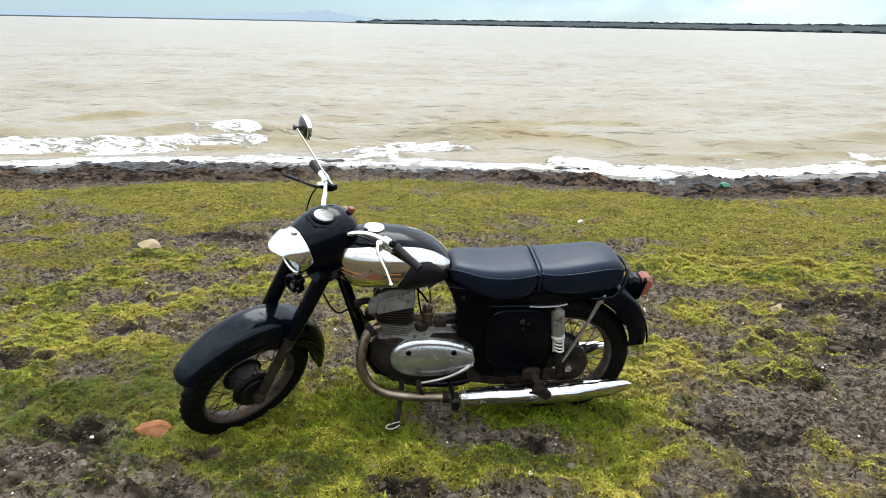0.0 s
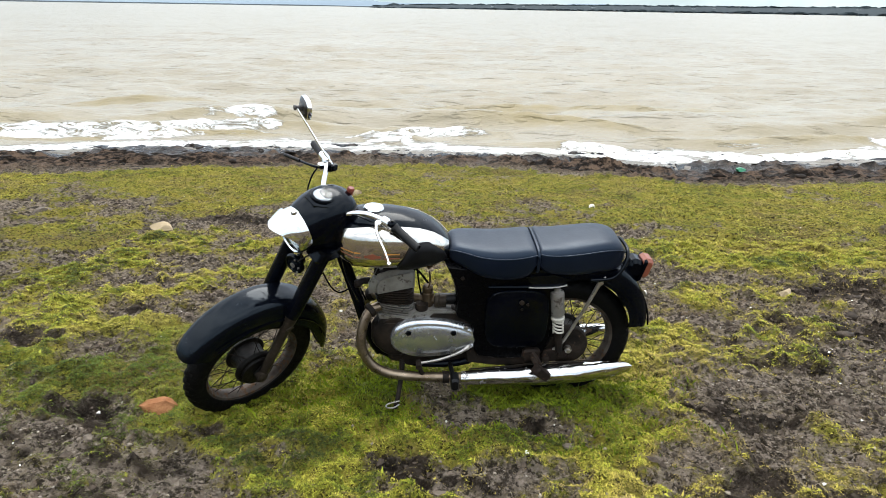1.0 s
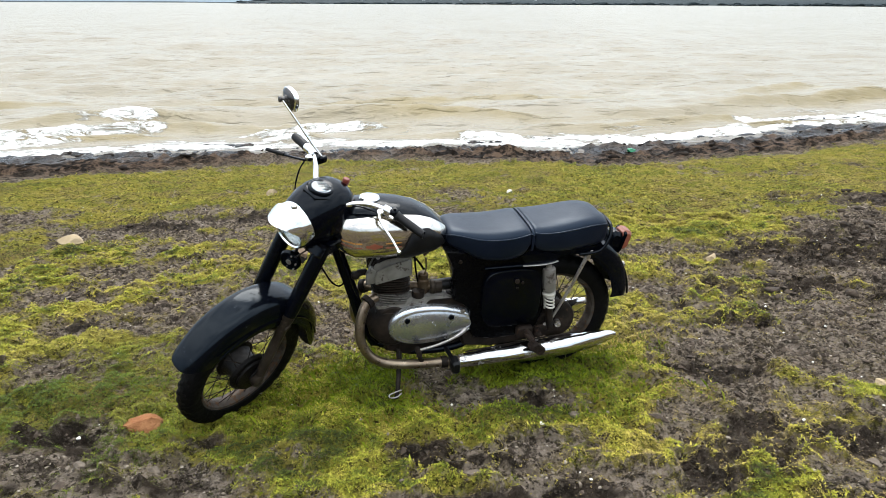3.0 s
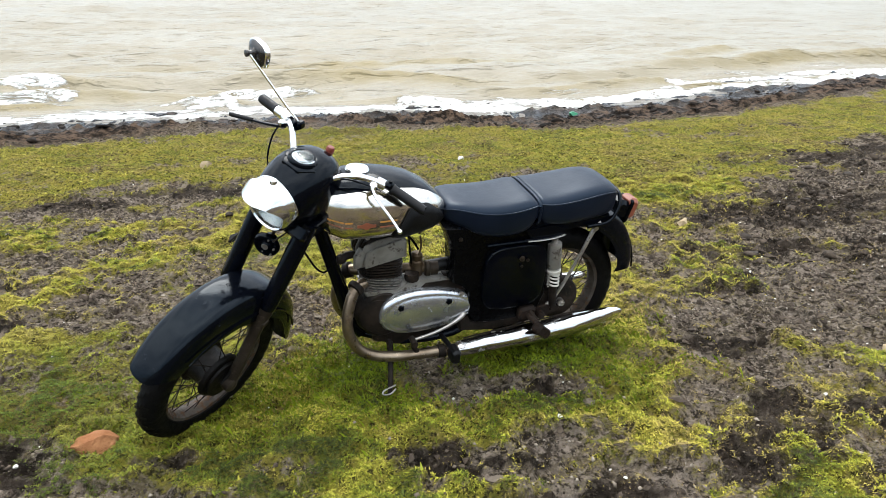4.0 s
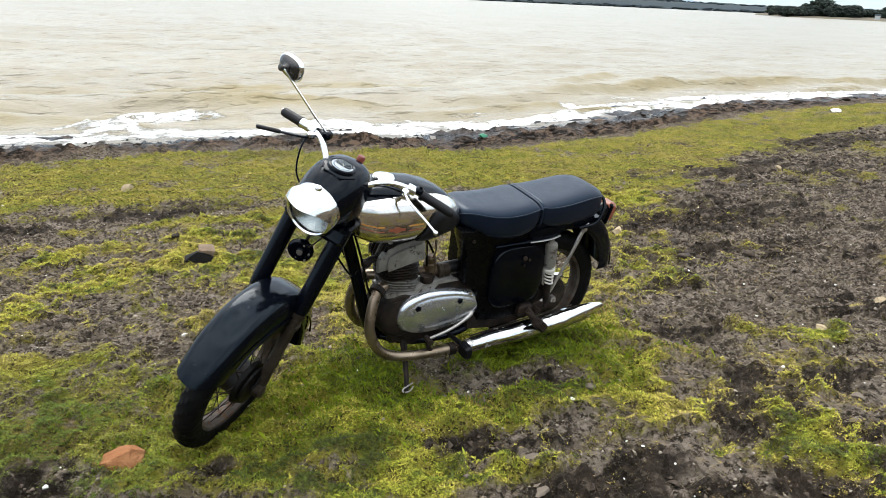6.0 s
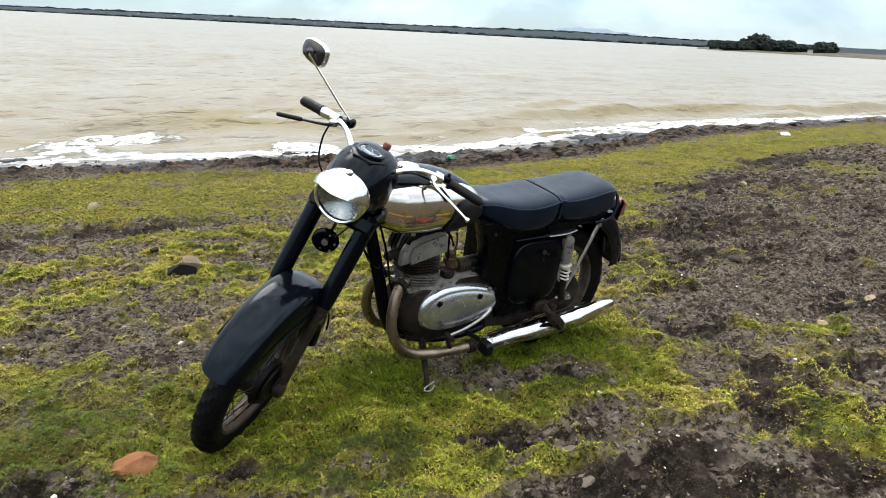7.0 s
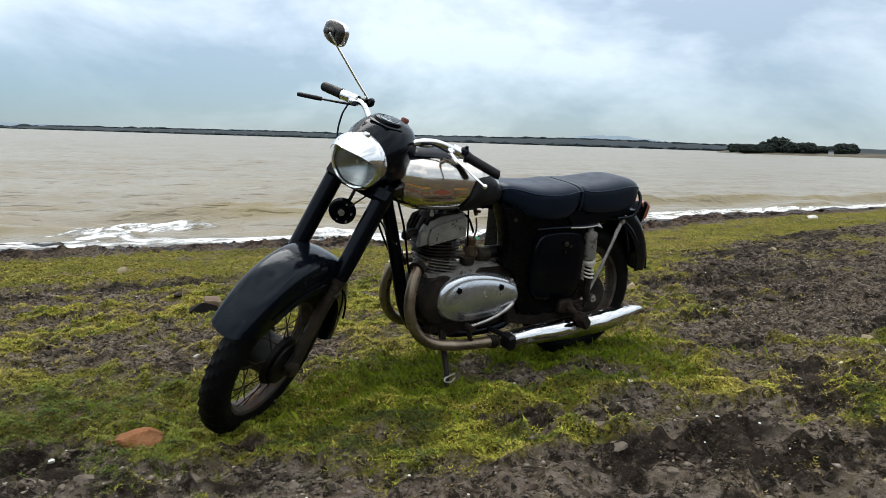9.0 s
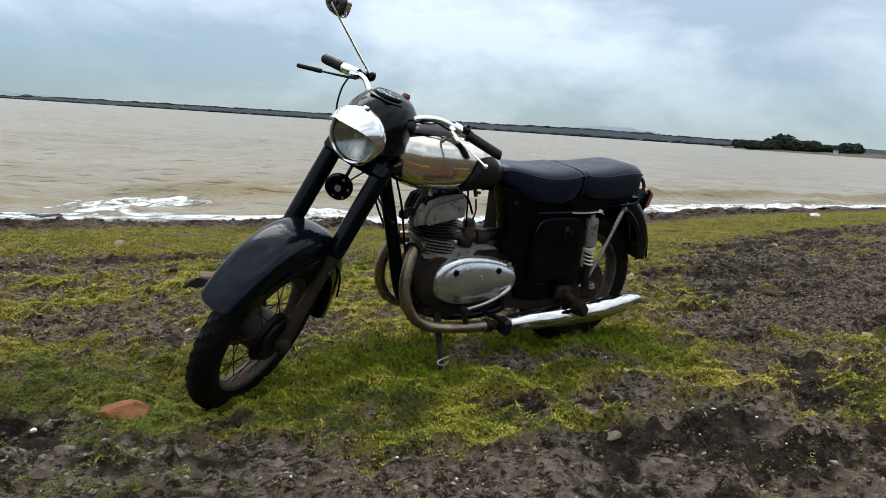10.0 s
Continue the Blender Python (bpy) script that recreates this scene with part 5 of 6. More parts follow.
for k in range(11):
    z = 0.436 + 0.0118 * k
    sx = 0.072 + 0.0009 * k + 0.004 * (k % 2)
    o = oval(0.728 + 0.10 * (z - 0.43), 0.0, sx, 0.070 + 0.0008 * k, 28, 3.6)
    tilt = 0.16 if k < 5 else 0.06
    v = loft([[(x, y, z + tilt * (x - 0.728)) for x, y in o], [(x, y, z + 0.0032 + tilt * (x - 0.728)) for x, y in o]])
    part("cooling_fin", v, ALLOY_DIRTY if k < 5 else DARK, engine)
part("cylinder", lathe([(0.058, 0.0), (0.058, 0.15)], (0.728, 0, 0.42), (0.08, 0, 1), 24), DARK, engine)
part("barrel_base", slab([(0.655, 0.420), (0.800, 0.424), (0.806, 0.440), (0.650, 0.438)], -0.070, 0.070, 0.005), ALLOY_DIRTY, engine, "stained cylinder base flange")
hd = part("cylinder_head", loft([[(0.735 + x - 0.30 * (z - 0.6), y, z) for x, y in oval(0, 0, 0.078 * k, 0.070 * k, 32, 4.5)] for z, k in ((0.558, 0.97), (0.564, 1.0), (0.585, 1.0), (0.612, 0.97), (0.640, 0.90), (0.655, 0.76))]), DARK, engine, "dark cylinder head with tall fins")
for k in range(7):
    y = -0.074 + 0.0225 * k
    part("head_fin", slab([(0.655, 0.575), (0.822, 0.556), (0.824, 0.590), (0.806, 0.632), (0.760, 0.650), (0.668, 0.662), (0.655, 0.642)], y, y + 0.0045, 0.0012), DARK if k % 3 else ALLOY_DIRTY, hd)
part("head_plate", slab([(0.655, 0.578), (0.805, 0.545), (0.812, 0.572), (0.800, 0.608), (0.770, 0.624), (0.672, 0.650), (0.657, 0.640)], 0.068, 0.079, 0.006), ALLOY_DIRTY, hd, "dull grey outer head fin")
part("head_plate", slab([(0.800, 0.546), (0.842, 0.540), (0.842, 0.588), (0.822, 0.622), (0.800, 0.610)], 0.040, 0.068, 0.007), ALLOY_DIRTY, hd, "dull grey front corner of the head")
for bx, bz in ((0.668, 0.660), (0.790, 0.648)):
    for by in (-0.045, 0.045):
        part("head_bolt", lathe([(0.008, 0.0), (0.008, 0.012), (0.005, 0.014), (0.005, 0.020), (0.0, 0.021)], (bx, by, bz), (0.08, 0, 1), 6), STEEL, hd)
part("spark_plug", join(tube([(0.73, 0, 0.64), (0.728, 0, 0.672)], 0.009, 8, 1), tube([(0.728, 0.0, 0.67), (0.70, 0.03, 0.675), (0.64, 0.05, 0.64), (0.60, 0.04, 0.58)], 0.0045, 7)), BLACK, engine)
part("decompressor", join(tube([(0.84, 0.03, 0.585), (0.868, 0.045, 0.590), (0.885, 0.05, 0.578)], 0.014, 10, 3), block((0.885, 0.045, 0.58), (0.03, 0.03, 0.03), 0.006)), DARK, engine)
carb = part("carburettor", join(lathe([(0.022, -0.03), (0.026, -0.028), (0.026, 0.035), (0.020, 0.04)], (0.600, 0.025, 0.490), (0, 0, 1), 18), tube([(0.655, 0.01, 0.49), (0.57, 0.03, 0.492)], 0.019, 14, 1), lathe([(0.020, 0.0), (0.022, 0.004), (0.022, 0.022), (0.014, 0.03)], (0.600, 0.025, 0.53), (0, 0, 1), 16)), BRASS, engine, "stained brass-coloured carburettor")
part("air_trumpet", lathe([(0.026, 0.0), (0.031, 0.004), (0.031, 0.018), (0.027, 0.022), (0.027, 0.05)], (0.572, 0.035, 0.492), (-1, 0.1, 0), 22), SLIDER, carb)
part("intake_hose", tube([(0.565, 0.03, 0.492), (0.52, 0.03, 0.496), (0.43, 0.03, 0.50)], 0.025, 16, 2), GRIP, carb)
part("float_bowl", lathe([(0.0, 0.0), (0.026, 0.002), (0.028, 0.012), (0.026, 0.03), (0.0, 0.032)], (0.625, 0.055, 0.462), (0, 0, 1), 20), DARK, carb)

# exhausts
for mirror_it in (same, flip):
    pipe = part("exhaust_pipe", mirror_it(tube([(0.800, 0.045, 0.470), (0.838, 0.066, 0.462), (0.866, 0.088, 0.405), (0.876, 0.100, 0.330), (0.862, 0.108, 0.268), (0.824, 0.114, 0.214), (0.765, 0.120, 0.184), (0.690, 0.126, 0.173), (0.600, 0.132, 0.170), (0.440, 0.140, 0.172)], 0.0205, 18)), PIPE, bike, "bent tarnished exhaust pipe")
    part("exhaust_nut", mirror_it(lathe([(0.026, -0.012), (0.030, -0.010), (0.030, 0.010), (0.026, 0.012)], (0.836, 0.064, 0.464), (0.75, 0.5, -0.4), 18)), DARK, pipe)
    part("exhaust_clamp", mirror_it(lathe([(0.024, -0.014), (0.026, -0.012), (0.026, 0.012), (0.024, 0.014)], (0.520, 0.136, 0.171), (-1, 0, 0), 18)), DARK, pipe)
    prof = [(0.022, 0.0), (0.026, 0.02), (0.031, 0.07), (0.036, 0.15), (0.040, 0.26), (0.043, 0.36), (0.044, 0.46), (0.0435, 0.56), (0.039, 0.63), (0.030, 0.70), (0.019, 0.745), (0.009, 0.764), (0.005, 0.766)]
    prof = list(zip(np.interp(np.linspace(0.035, 0.765, 70), [q[1] for q in prof], [q[0] for q in prof]), np.linspace(0.035, 0.765, 70)))
    mv_, mf_ = lathe(prof, (0.490, 0.141, 0.168), (-1, 0.005, 0.048), 36)
    mv_ = arr(mv_)
    sq = np.interp(mv_[:, 0], [-0.28, -0.12, 0.0], [0.62, 0.85, 1.0])
    zc = 0.168 + (0.490 - mv_[:, 0]) * 0.048
    mv_[:, 2] = zc + (mv_[:, 2] - zc) * np.interp(mv_[:, 0], [-0.28, -0.10], [1.25, 1.0])
    mv_[:, 2] += np.interp(mv_[:, 0], [-0.278, -0.20, -0.10, 0.05], [0.020, 0.013, 0.004, 0.0])
    mv_[:, 1] = 0.143 + (mv_[:, 1] - 0.143) * sq
    mv_ += 0.0035 * arr([noise.noise_vector(Vector(q) * 11) for q in mv_]) + 0.0012 * arr([noise.noise_vector(Vector(q) * 34) for q in mv_])
    muff = part("muffler", mirror_it((mv_, mf_)), CHROME_DULL, bike, "long chrome cigar-shaped muffler with scuffs", 50)
    part("seam", mirror_it(tube([(x, 0.112, 0.170 + (0.49 - x) * 0.055 + np.interp(x, [-0.1, 0.15, 0.45], [0.033, 0.030, 0.018])) for x in np.linspace(0.42, -0.12, 9)], 0.003, 6, 2)), DARK, muff)

# foot controls and stand
part("gear_lever", tube([(0.428, 0.088, 0.312), (0.432, 0.112, 0.306), (0.480, 0.122, 0.280), (0.545, 0.128, 0.258), (0.610, 0.132, 0.246), (0.640, 0.134, 0.243)], [0.013, 0.010, 0.0065, 0.0062, 0.006, 0.006], 10), STEEL, engine, "polished gear lever")
part("gear_pedal", join(tube([(0.636, 0.12, 0.243), (0.636, 0.165, 0.243)], 0.012, 10, 1), tube([(0.636, 0.13, 0.24), (0.625, 0.135, 0.20), (0.615, 0.132, 0.185)], 0.010, 8)), DARK, engine)
for mirror_it in (same, flip):
    part("foot_rest", mirror_it(join(tube([(0.500, 0.06, 0.195), (0.494, 0.15, 0.205), (0.490, 0.180, 0.204)], 0.010, 10, 2), block((0.486, 0.190, 0.190), (0.034, 0.062, 0.062), 0.009))), GRIP, bike, "black rubber foot rest")
    part("pillion_rest", mirror_it(join(tube([(0.165, 0.085, 0.290), (0.160, 0.130, 0.275), (0.140, 0.175, 0.258)], 0.011, 10, 3), block((0.128, 0.198, 0.238), (0.092, 0.044, 0.042), 0.010, (0, -42, 18)), block((0.160, 0.110, 0.275), (0.075, 0.05, 0.055), 0.01), lathe([(0.012, -0.02), (0.016, -0.015), (0.016, 0.03), (0.008, 0.034)], (0.10, 0.11, 0.262), (0, 1, 0), 8), tube([(0.16, 0.13, 0.29), (0.135, 0.15, 0.255), (0.12, 0.165, 0.21)], 0.014, 8, 3))), RUSTY, bike, "rusty folding pillion foot rest")
    part("rear_bracket", mirror_it(join(block((0.075, 0.098, 0.270), (0.06, 0.02, 0.035), 0.006, (0, 15, 0)), block((0.02, 0.092, 0.262), (0.045, 0.022, 0.030), 0.006))), RUSTY, bike)
stand = part("side_stand", tube([(0.705, 0.055, 0.205), (0.708, 0.090, 0.150), (0.722, 0.150, 0.085), (0.735, 0.185, 0.040)], [0.012, 0.011, 0.010, 0.009], 10), DARK, bike, "dark steel side stand with a wire loop foot")
part("stand_spring", tube([(0.700, 0.07, 0.200), (0.705, 0.10, 0.150), (0.715, 0.13, 0.11)], 0.007, 8), DARK, stand)
part("stand_loop", tube([(0.716, 0.200, 0.080), (0.740, 0.218, 0.078), (0.764, 0.222, 0.081), (0.772, 0.218, 0.087), (0.764, 0.213, 0.094), (0.740, 0.204, 0.095), (0.716, 0.194, 0.093)], 0.003, 8), STEEL, stand, "bent steel wire loop")


# ---- stones, clods and pebbles ----
ICO_V = []
_bm = bmesh.new()
bmesh.ops.create_icosphere(_bm, subdivisions=1, radius=1.0)
_bm.verts.ensure_lookup_table()
ICO_V = arr([v.co[:] for v in _bm.verts])
ICO_F = np.array([[v.index for v in f.verts] for f in _bm.faces])
_bm.free()
_bm = bmesh.new()
bmesh.ops.create_icosphere(_bm, subdivisions=3, radius=1.0)
OCT_V = arr([(1, 0, 0), (-1, 0, 0), (0, 1, 0), (0, -1, 0), (0, 0, 1), (0, 0, -1)])
OCT_F = np.array([(0, 2, 4), (2, 1, 4), (1, 3, 4), (3, 0, 4), (2, 0, 5), (1, 2, 5), (3, 1, 5), (0, 3, 5)])
FINE_V = arr([v.co[:] for v in _bm.verts])
FINE_F = np.array([[v.index for v in f.verts] for f in _bm.faces])
_bm.free()


def rock(label, x, y, sx, sy, sz, material, turn=0.0, seed=0, sink=0.35, rough=0.35, tip=(0, 0)):
    v = FINE_V.copy()
    rg = np.random.default_rng(seed + 100)
    for _ in range(16):
        n = rg.normal(size=3)
        n /= np.linalg.norm(n)
        cut = rg.uniform(0.48, 0.85)
        over = np.clip(v @ n - cut, 0, None)
        v -= over[:, None] * n * 0.97
    d = arr([noise.fractal(Vector(p * 1.7) + Vector((seed * 3.1, 0, 0)), 1.0, 2.0, 5) for p in v])
    v *= (1 + rough * 0.35 * d)[:, None]
    v *= (sx, sy, sz)
    v = v @ arr(Euler((radians(tip[0]), radians(tip[1]), radians(turn))).to_matrix()).T
    ob = new("rock", fast_mesh("rock", v, FINE_F, material, True))
    ob.data.set_sharp_from_angle(angle=radians(22))
    z = float(ground_z(np.array([x]), np.array([y]))[0])
    ob.location = (x, y, z + sz * (1 - 2 * sink) * 0.6)
    return tagged(ob, label, "rock")


rock("reddish angular stone lying in the moss", -1.135, 2.32, 0.135, 0.078, 0.050, ROCK_RED, 12, 6, 0.25, 0.5)
rock("pale buff stone in the grass", -2.78, 5.60, 0.14, 0.09, 0.050, ROCK_PALE, 10, 2, 0.25)
rock("small buff stone on dark mud", 2.28, 4.28, 0.065, 0.05, 0.045, ROCK_PALE, 40, 3, 0.2)


def wedge(label, corners, x, y, material, seed):
    """A broken stone: the hull of a few corners, cut finer and roughened."""
    bm = bmesh.new()
    for c in corners:
        bm.verts.new(c)
    bmesh.ops.convex_hull(bm, input=bm.verts)
    bmesh.ops.subdivide_edges(bm, edges=bm.edges[:], cuts=3, use_grid_fill=True)
    for v in bm.verts:
        v.co += 0.010 * noise.noise_vector(v.co * 14 + Vector((seed, 0, 0))) + 0.004 * noise.noise_vector(v.co * 50)
    me = bpy.data.meshes.new("rock")
    bm.to_mesh(me)
    bm.free()
    me.shade_smooth()
    me.set_sharp_from_angle(angle=radians(25))
    me.materials.append(material)
    ob = new("rock", me)
    ob.location = (x, y, float(ground_z(np.array([x]), np.array([y]))[0]) + 0.02)
    return tagged(ob, label, "rock")


# the wedge's near-black colour paints in the shade of the hollow under the slab
wedge("wedge of stone painted black for the shaded hollow under a slab", [(-0.14, 0, -0.03), (0.11, -0.01, -0.03), (0.10, 0.02, 0.055), (0.0, 0.02, 0.065), (-0.12, 0.16, -0.03), (0.11, 0.16, -0.03), (0.10, 0.13, 0.06)], -0.82, 4.66, HOLLOW_SHADE, 1)
wedge("grey-brown slab tilted on the black-painted wedge", [(0.01, 0.02, 0.062), (0.115, 0.0, 0.030), (0.125, 0.0, 0.062), (0.02, 0.02, 0.076), (0.03, 0.11, 0.066), (0.12, 0.12, 0.05), (0.125, 0.11, 0.075), (0.03, 0.10, 0.088)], -0.82, 4.665, ROCK_BROWN, 4)
rock("pale stone lying on the far grass", -1.41, 7.75, 0.085, 0.055, 0.05, ROCK_PALE, 15, 11, 0.25)
rock("pale stone on the churned mud", 6.05, 6.2, 0.055, 0.04, 0.04, ROCK_PALE, 50, 12, 0.25)
rock("buff stone on the churned mud", 2.71, 2.45, 0.05, 0.034, 0.026, ROCK_PALE, 20, 13, 0.3)
rock("flat buff stone on the churned mud", 2.01, 2.24, 0.042, 0.026, 0.02, ROCK_PALE, 75, 14, 0.3)
rock("grey stone half sunk in the moss", -4.35, 6.15, 0.11, 0.08, 0.07, ROCK_GREY, 0, 5, 0.3)
for k, (x, y, sx, sy) in enumerate(((0.143, 1.788, 0.036, 0.026), (0.068, 1.613, 0.040, 0.030), (0.095, 1.43, 0.022, 0.015), (-0.773, 1.76, 0.030, 0.02), (-1.246, 2.0, 0.034, 0.022), (0.60, 2.14, 0.032, 0.022))):
    tagged(rock("flat pale stone pressed into dark mud", x, y, sx, sy, 0.012, ROCK_GREY, 37 * k, 40 + k, 0.35, 0.4), group="flat stones")
rock("dark rock lump behind the moss", -0.95, 5.3, 0.045, 0.035, 0.028, ROCK_DARK, 70, 8, 0.3)
rg = np.random.default_rng(12)
for k in range(26):
    x, y = rg.uniform(-2.6, 3.6), rg.uniform(1.2, 5.5)
    s = rg.uniform(0.012, 0.026)
    if -0.95 < x < 0.9 and 2.05 < y < 2.75:
        continue
    tagged(rock("small grey-brown stone on the ground", x, y, s * rg.uniform(1, 1.5), s, s * rg.uniform(0.5, 0.8), ROCK_GREY, rg.uniform(0, 180), 20 + k, 0.3, 0.6), group="small stones")


def scatter(name, n, xs, ys, keep, size, flat, material, label, category, seed, bias=1.0, sink=0.2, jitter=0.3, vary=0.42, shape=None, smooth=False):
    """Many small lumps in one mesh."""
    SV, SF = shape or (ICO_V, ICO_F)
    r = np.random.default_rng(seed)
    x = r.uniform(*xs, n)
    y = ys[0] + (ys[1] - ys[0]) * r.random(n) ** bias
    ok = r.random(n) < keep(x, y)
    x, y = x[ok], y[ok]
    m = len(x)
    s = np.minimum(np.exp(r.normal(math.log(size), vary, m)), 2.2 * size)
    v = SV[None] * (1 + r.normal(0, jitter * 0.5, (m, len(SV), 1)))
    v = v * np.stack([s * r.uniform(0.8, 1.5, m), s * r.uniform(0.8, 1.2, m), s * flat * r.uniform(0.6, 1.3, m)], 1)[:, None, :]
    a, t = r.uniform(0, 6.28, m), r.normal(0, 0.35, m)
    ct, st = np.cos(t)[:, None], np.sin(t)[:, None]
    v = np.stack([v[:, :, 0], v[:, :, 1] * ct - v[:, :, 2] * st, v[:, :, 1] * st + v[:, :, 2] * ct], 2)
    ca, sa = np.cos(a)[:, None], np.sin(a)[:, None]
    vx, vy = v[:, :, 0] * ca - v[:, :, 1] * sa, v[:, :, 0] * sa + v[:, :, 1] * ca
    z = ground_z(x, y) + s * flat * (0.6 - sink)
    V = np.stack([vx + x[:, None], vy + y[:, None], v[:, :, 2] + z[:, None]], 2).reshape(-1, 3)
    F = (SF[None] + (np.arange(m) * len(SV))[:, None, None]).reshape(-1, 3)
    return tagged(new(name, fast_mesh(name, V, F, material, smooth)), label, category, kind="stuff")


bare = lambda x, y: np.clip(1.15 - 1.5 * cover(x, y), 0.03, 1) * (y < grass_edge(x) + 0.5)
scatter("gravel", 130000, (-3.4, 5.2), (1.0, 7.5), lambda x, y: np.clip(1.25 * bare(x, y), 0.05, 1) * (1 - 0.85 * damp_and_shade(x, y)) * np.maximum(np.interp(y, [1.4, 2.3, 3.6, 5.2], [0.3, 0.9, 0.9, 0.3]), 1.15 * np.clip((x - 0.6) / 0.4, 0, 1) * (y < 3.2)), 0.0043, 0.65, PEBBLE, "fine mixed gravel and crumbs of earth in the mud", "gravel", 1, 1.7, 0.3, 0.6, 0.46, (OCT_V, OCT_F), True)
scatter("white_gravel", 1300, (-4, 6), (0.9, 8.5), lambda x, y: bare(x, y) * 0.8 + 0.1, 0.0040, 0.7, PEBBLE_WHITE, "scattered white pebbles and shell bits", "pebbles", 2, 1.5)
scatter("mud_clods", 120000, (-4, 8), (0.9, 9.5), lambda x, y: np.clip(bare(x, y) - 0.12, 0, 1) * np.interp(y, [1.7, 3.2], [0.10, 1.0]), 0.0086, 0.75, CLOD, "dark crumbly mud clods", "mud", 3, 1.6, 0.35, 0.7, 0.40, (OCT_V, OCT_F))
scatter("mud_lumps", 15000, (-5, 14), (2.6, 10.8), lambda x, y: np.clip(bare_side(x, y) * (1.1 - 1.2 * cover(x, y)) + 0.25 * np.clip(0.5 - cover(x, y), 0, 1), 0, 1) * np.clip((y - 2.6) / 2.5, 0.05, 1), 0.019, 0.55, LUMP, "lumps of churned dark mud", "mud", 14, 0.8, 0.4, 0.6, 0.5, None, True)
scatter("shore_rocks", 3400, (-14, 26), (8.6, 15.8), lambda x, y: np.clip((y - grass_edge(x) - 0.4) / 1.5, 0, 1) * (y < 13.5 + shore_shift(x)), 0.044, 0.30, ROCK_DARK, "dark wet rocks along the waterline", "rocks", 4, 1.0, 0.95, 0.5, 0.5, None, True)


# ---- low moss and grass ----
def grass_material():
    m, nt, b = nodes_of("low_grass")
    geo = nt.nodes.new("ShaderNodeNewGeometry")
    rnd = geo.outputs["Random Per Island"]
    ramp = nt.nodes.new("ShaderNodeValToRGB")
    el = ramp.color_ramp.elements
    el[0].position, el[0].color = 0.0, (0.046, 0.056, 0.009, 1)
    el[1].position, el[1].color = 1.0, (0.135, 0.100, 0.060, 1)
    for pos, c in ((0.07, (0.130, 0.150, 0.015)), (0.20, (0.258, 0.252, 0.028)), (0.40, (0.310, 0.258, 0.046)), (0.62, (0.225, 0.172, 0.058)), (0.82, (0.165, 0.120, 0.060))):
        e = el.new(pos)
        e.color = (*c, 1)
    lush = attribute(nt, "lush")
    dry = math_node(nt, "MULTIPLY", math_node(nt, "SUBTRACT", 1.0, lush), 0.50)
    tone = math_node(nt, "ADD", math_node(nt, "MULTIPLY", rnd, 0.10), ranged(nt, noise_tex(nt, 1.1, 6, 0.68), 0.36, 0.64, -0.10, 0.56))
    tone = math_node(nt, "ADD", tone, ranged(nt, noise_tex(nt, 9, 4, 0.6), 0.3, 0.7, -0.14, 0.14))
    tone = math_node(nt, "ADD", tone, dry)
    nt.links.new(tone, ramp.inputs[0])
    shade = nt.nodes.new("ShaderNodeVectorMath")
    shade.operation = "SCALE"
    # blends in the darker green, painted shade below the motorcycle included
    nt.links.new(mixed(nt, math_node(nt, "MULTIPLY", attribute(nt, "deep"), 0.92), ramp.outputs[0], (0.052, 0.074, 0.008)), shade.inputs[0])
    nt.links.new(ranged(nt, math_node(nt, "FRACT", math_node(nt, "MULTIPLY", rnd, 37.0)), 0, 1, 0.34, 1.60), shade.inputs["Scale"])
    nt.links.new(shade.outputs[0], b.inputs["Base Color"])
    b.inputs["Roughness"].default_value = 0.6
    b.inputs["Specular IOR Level"].default_value = 0.1
    b.inputs["Transmission Weight"].default_value = 0.0
    return m


GRASS = grass_material()


# where the turf is lush and green: centre, reach and strength
GREEN = [(-1.25, 2.0, 0.75, 0.42, 0.9), (0.1, 2.5, 1.0, 0.30, 0.45), (-1.5, 2.7, 0.6, 0.5, 0.5), (-3.5, 4.9, 0.9, 0.5, 0.6), (1.68, 3.41, 0.22, 0.16, 0.6), (1.0, 2.27, 0.16, 0.08, 0.5), (0.0, 1.75, 0.3, 0.12, 0.6), (0.55, 2.12, 0.5, 0.12, 0.4), (0.9, 6.4, 1.6, 1.8, 0.35), (-0.75, 4.5, 0.5, 0.3, 0.4), (0.4, 10.4, 1.6, 0.4, 0.4)]

# where blades are darker green; the last zone is shade painted under the motorcycle
DEEP_AND_SHADE = [(-1.4, 2.45, 0.50, 0.75), (-1.0, 1.75, 0.35, 0.25), (0.35, 2.50, 0.55, 0.14)]


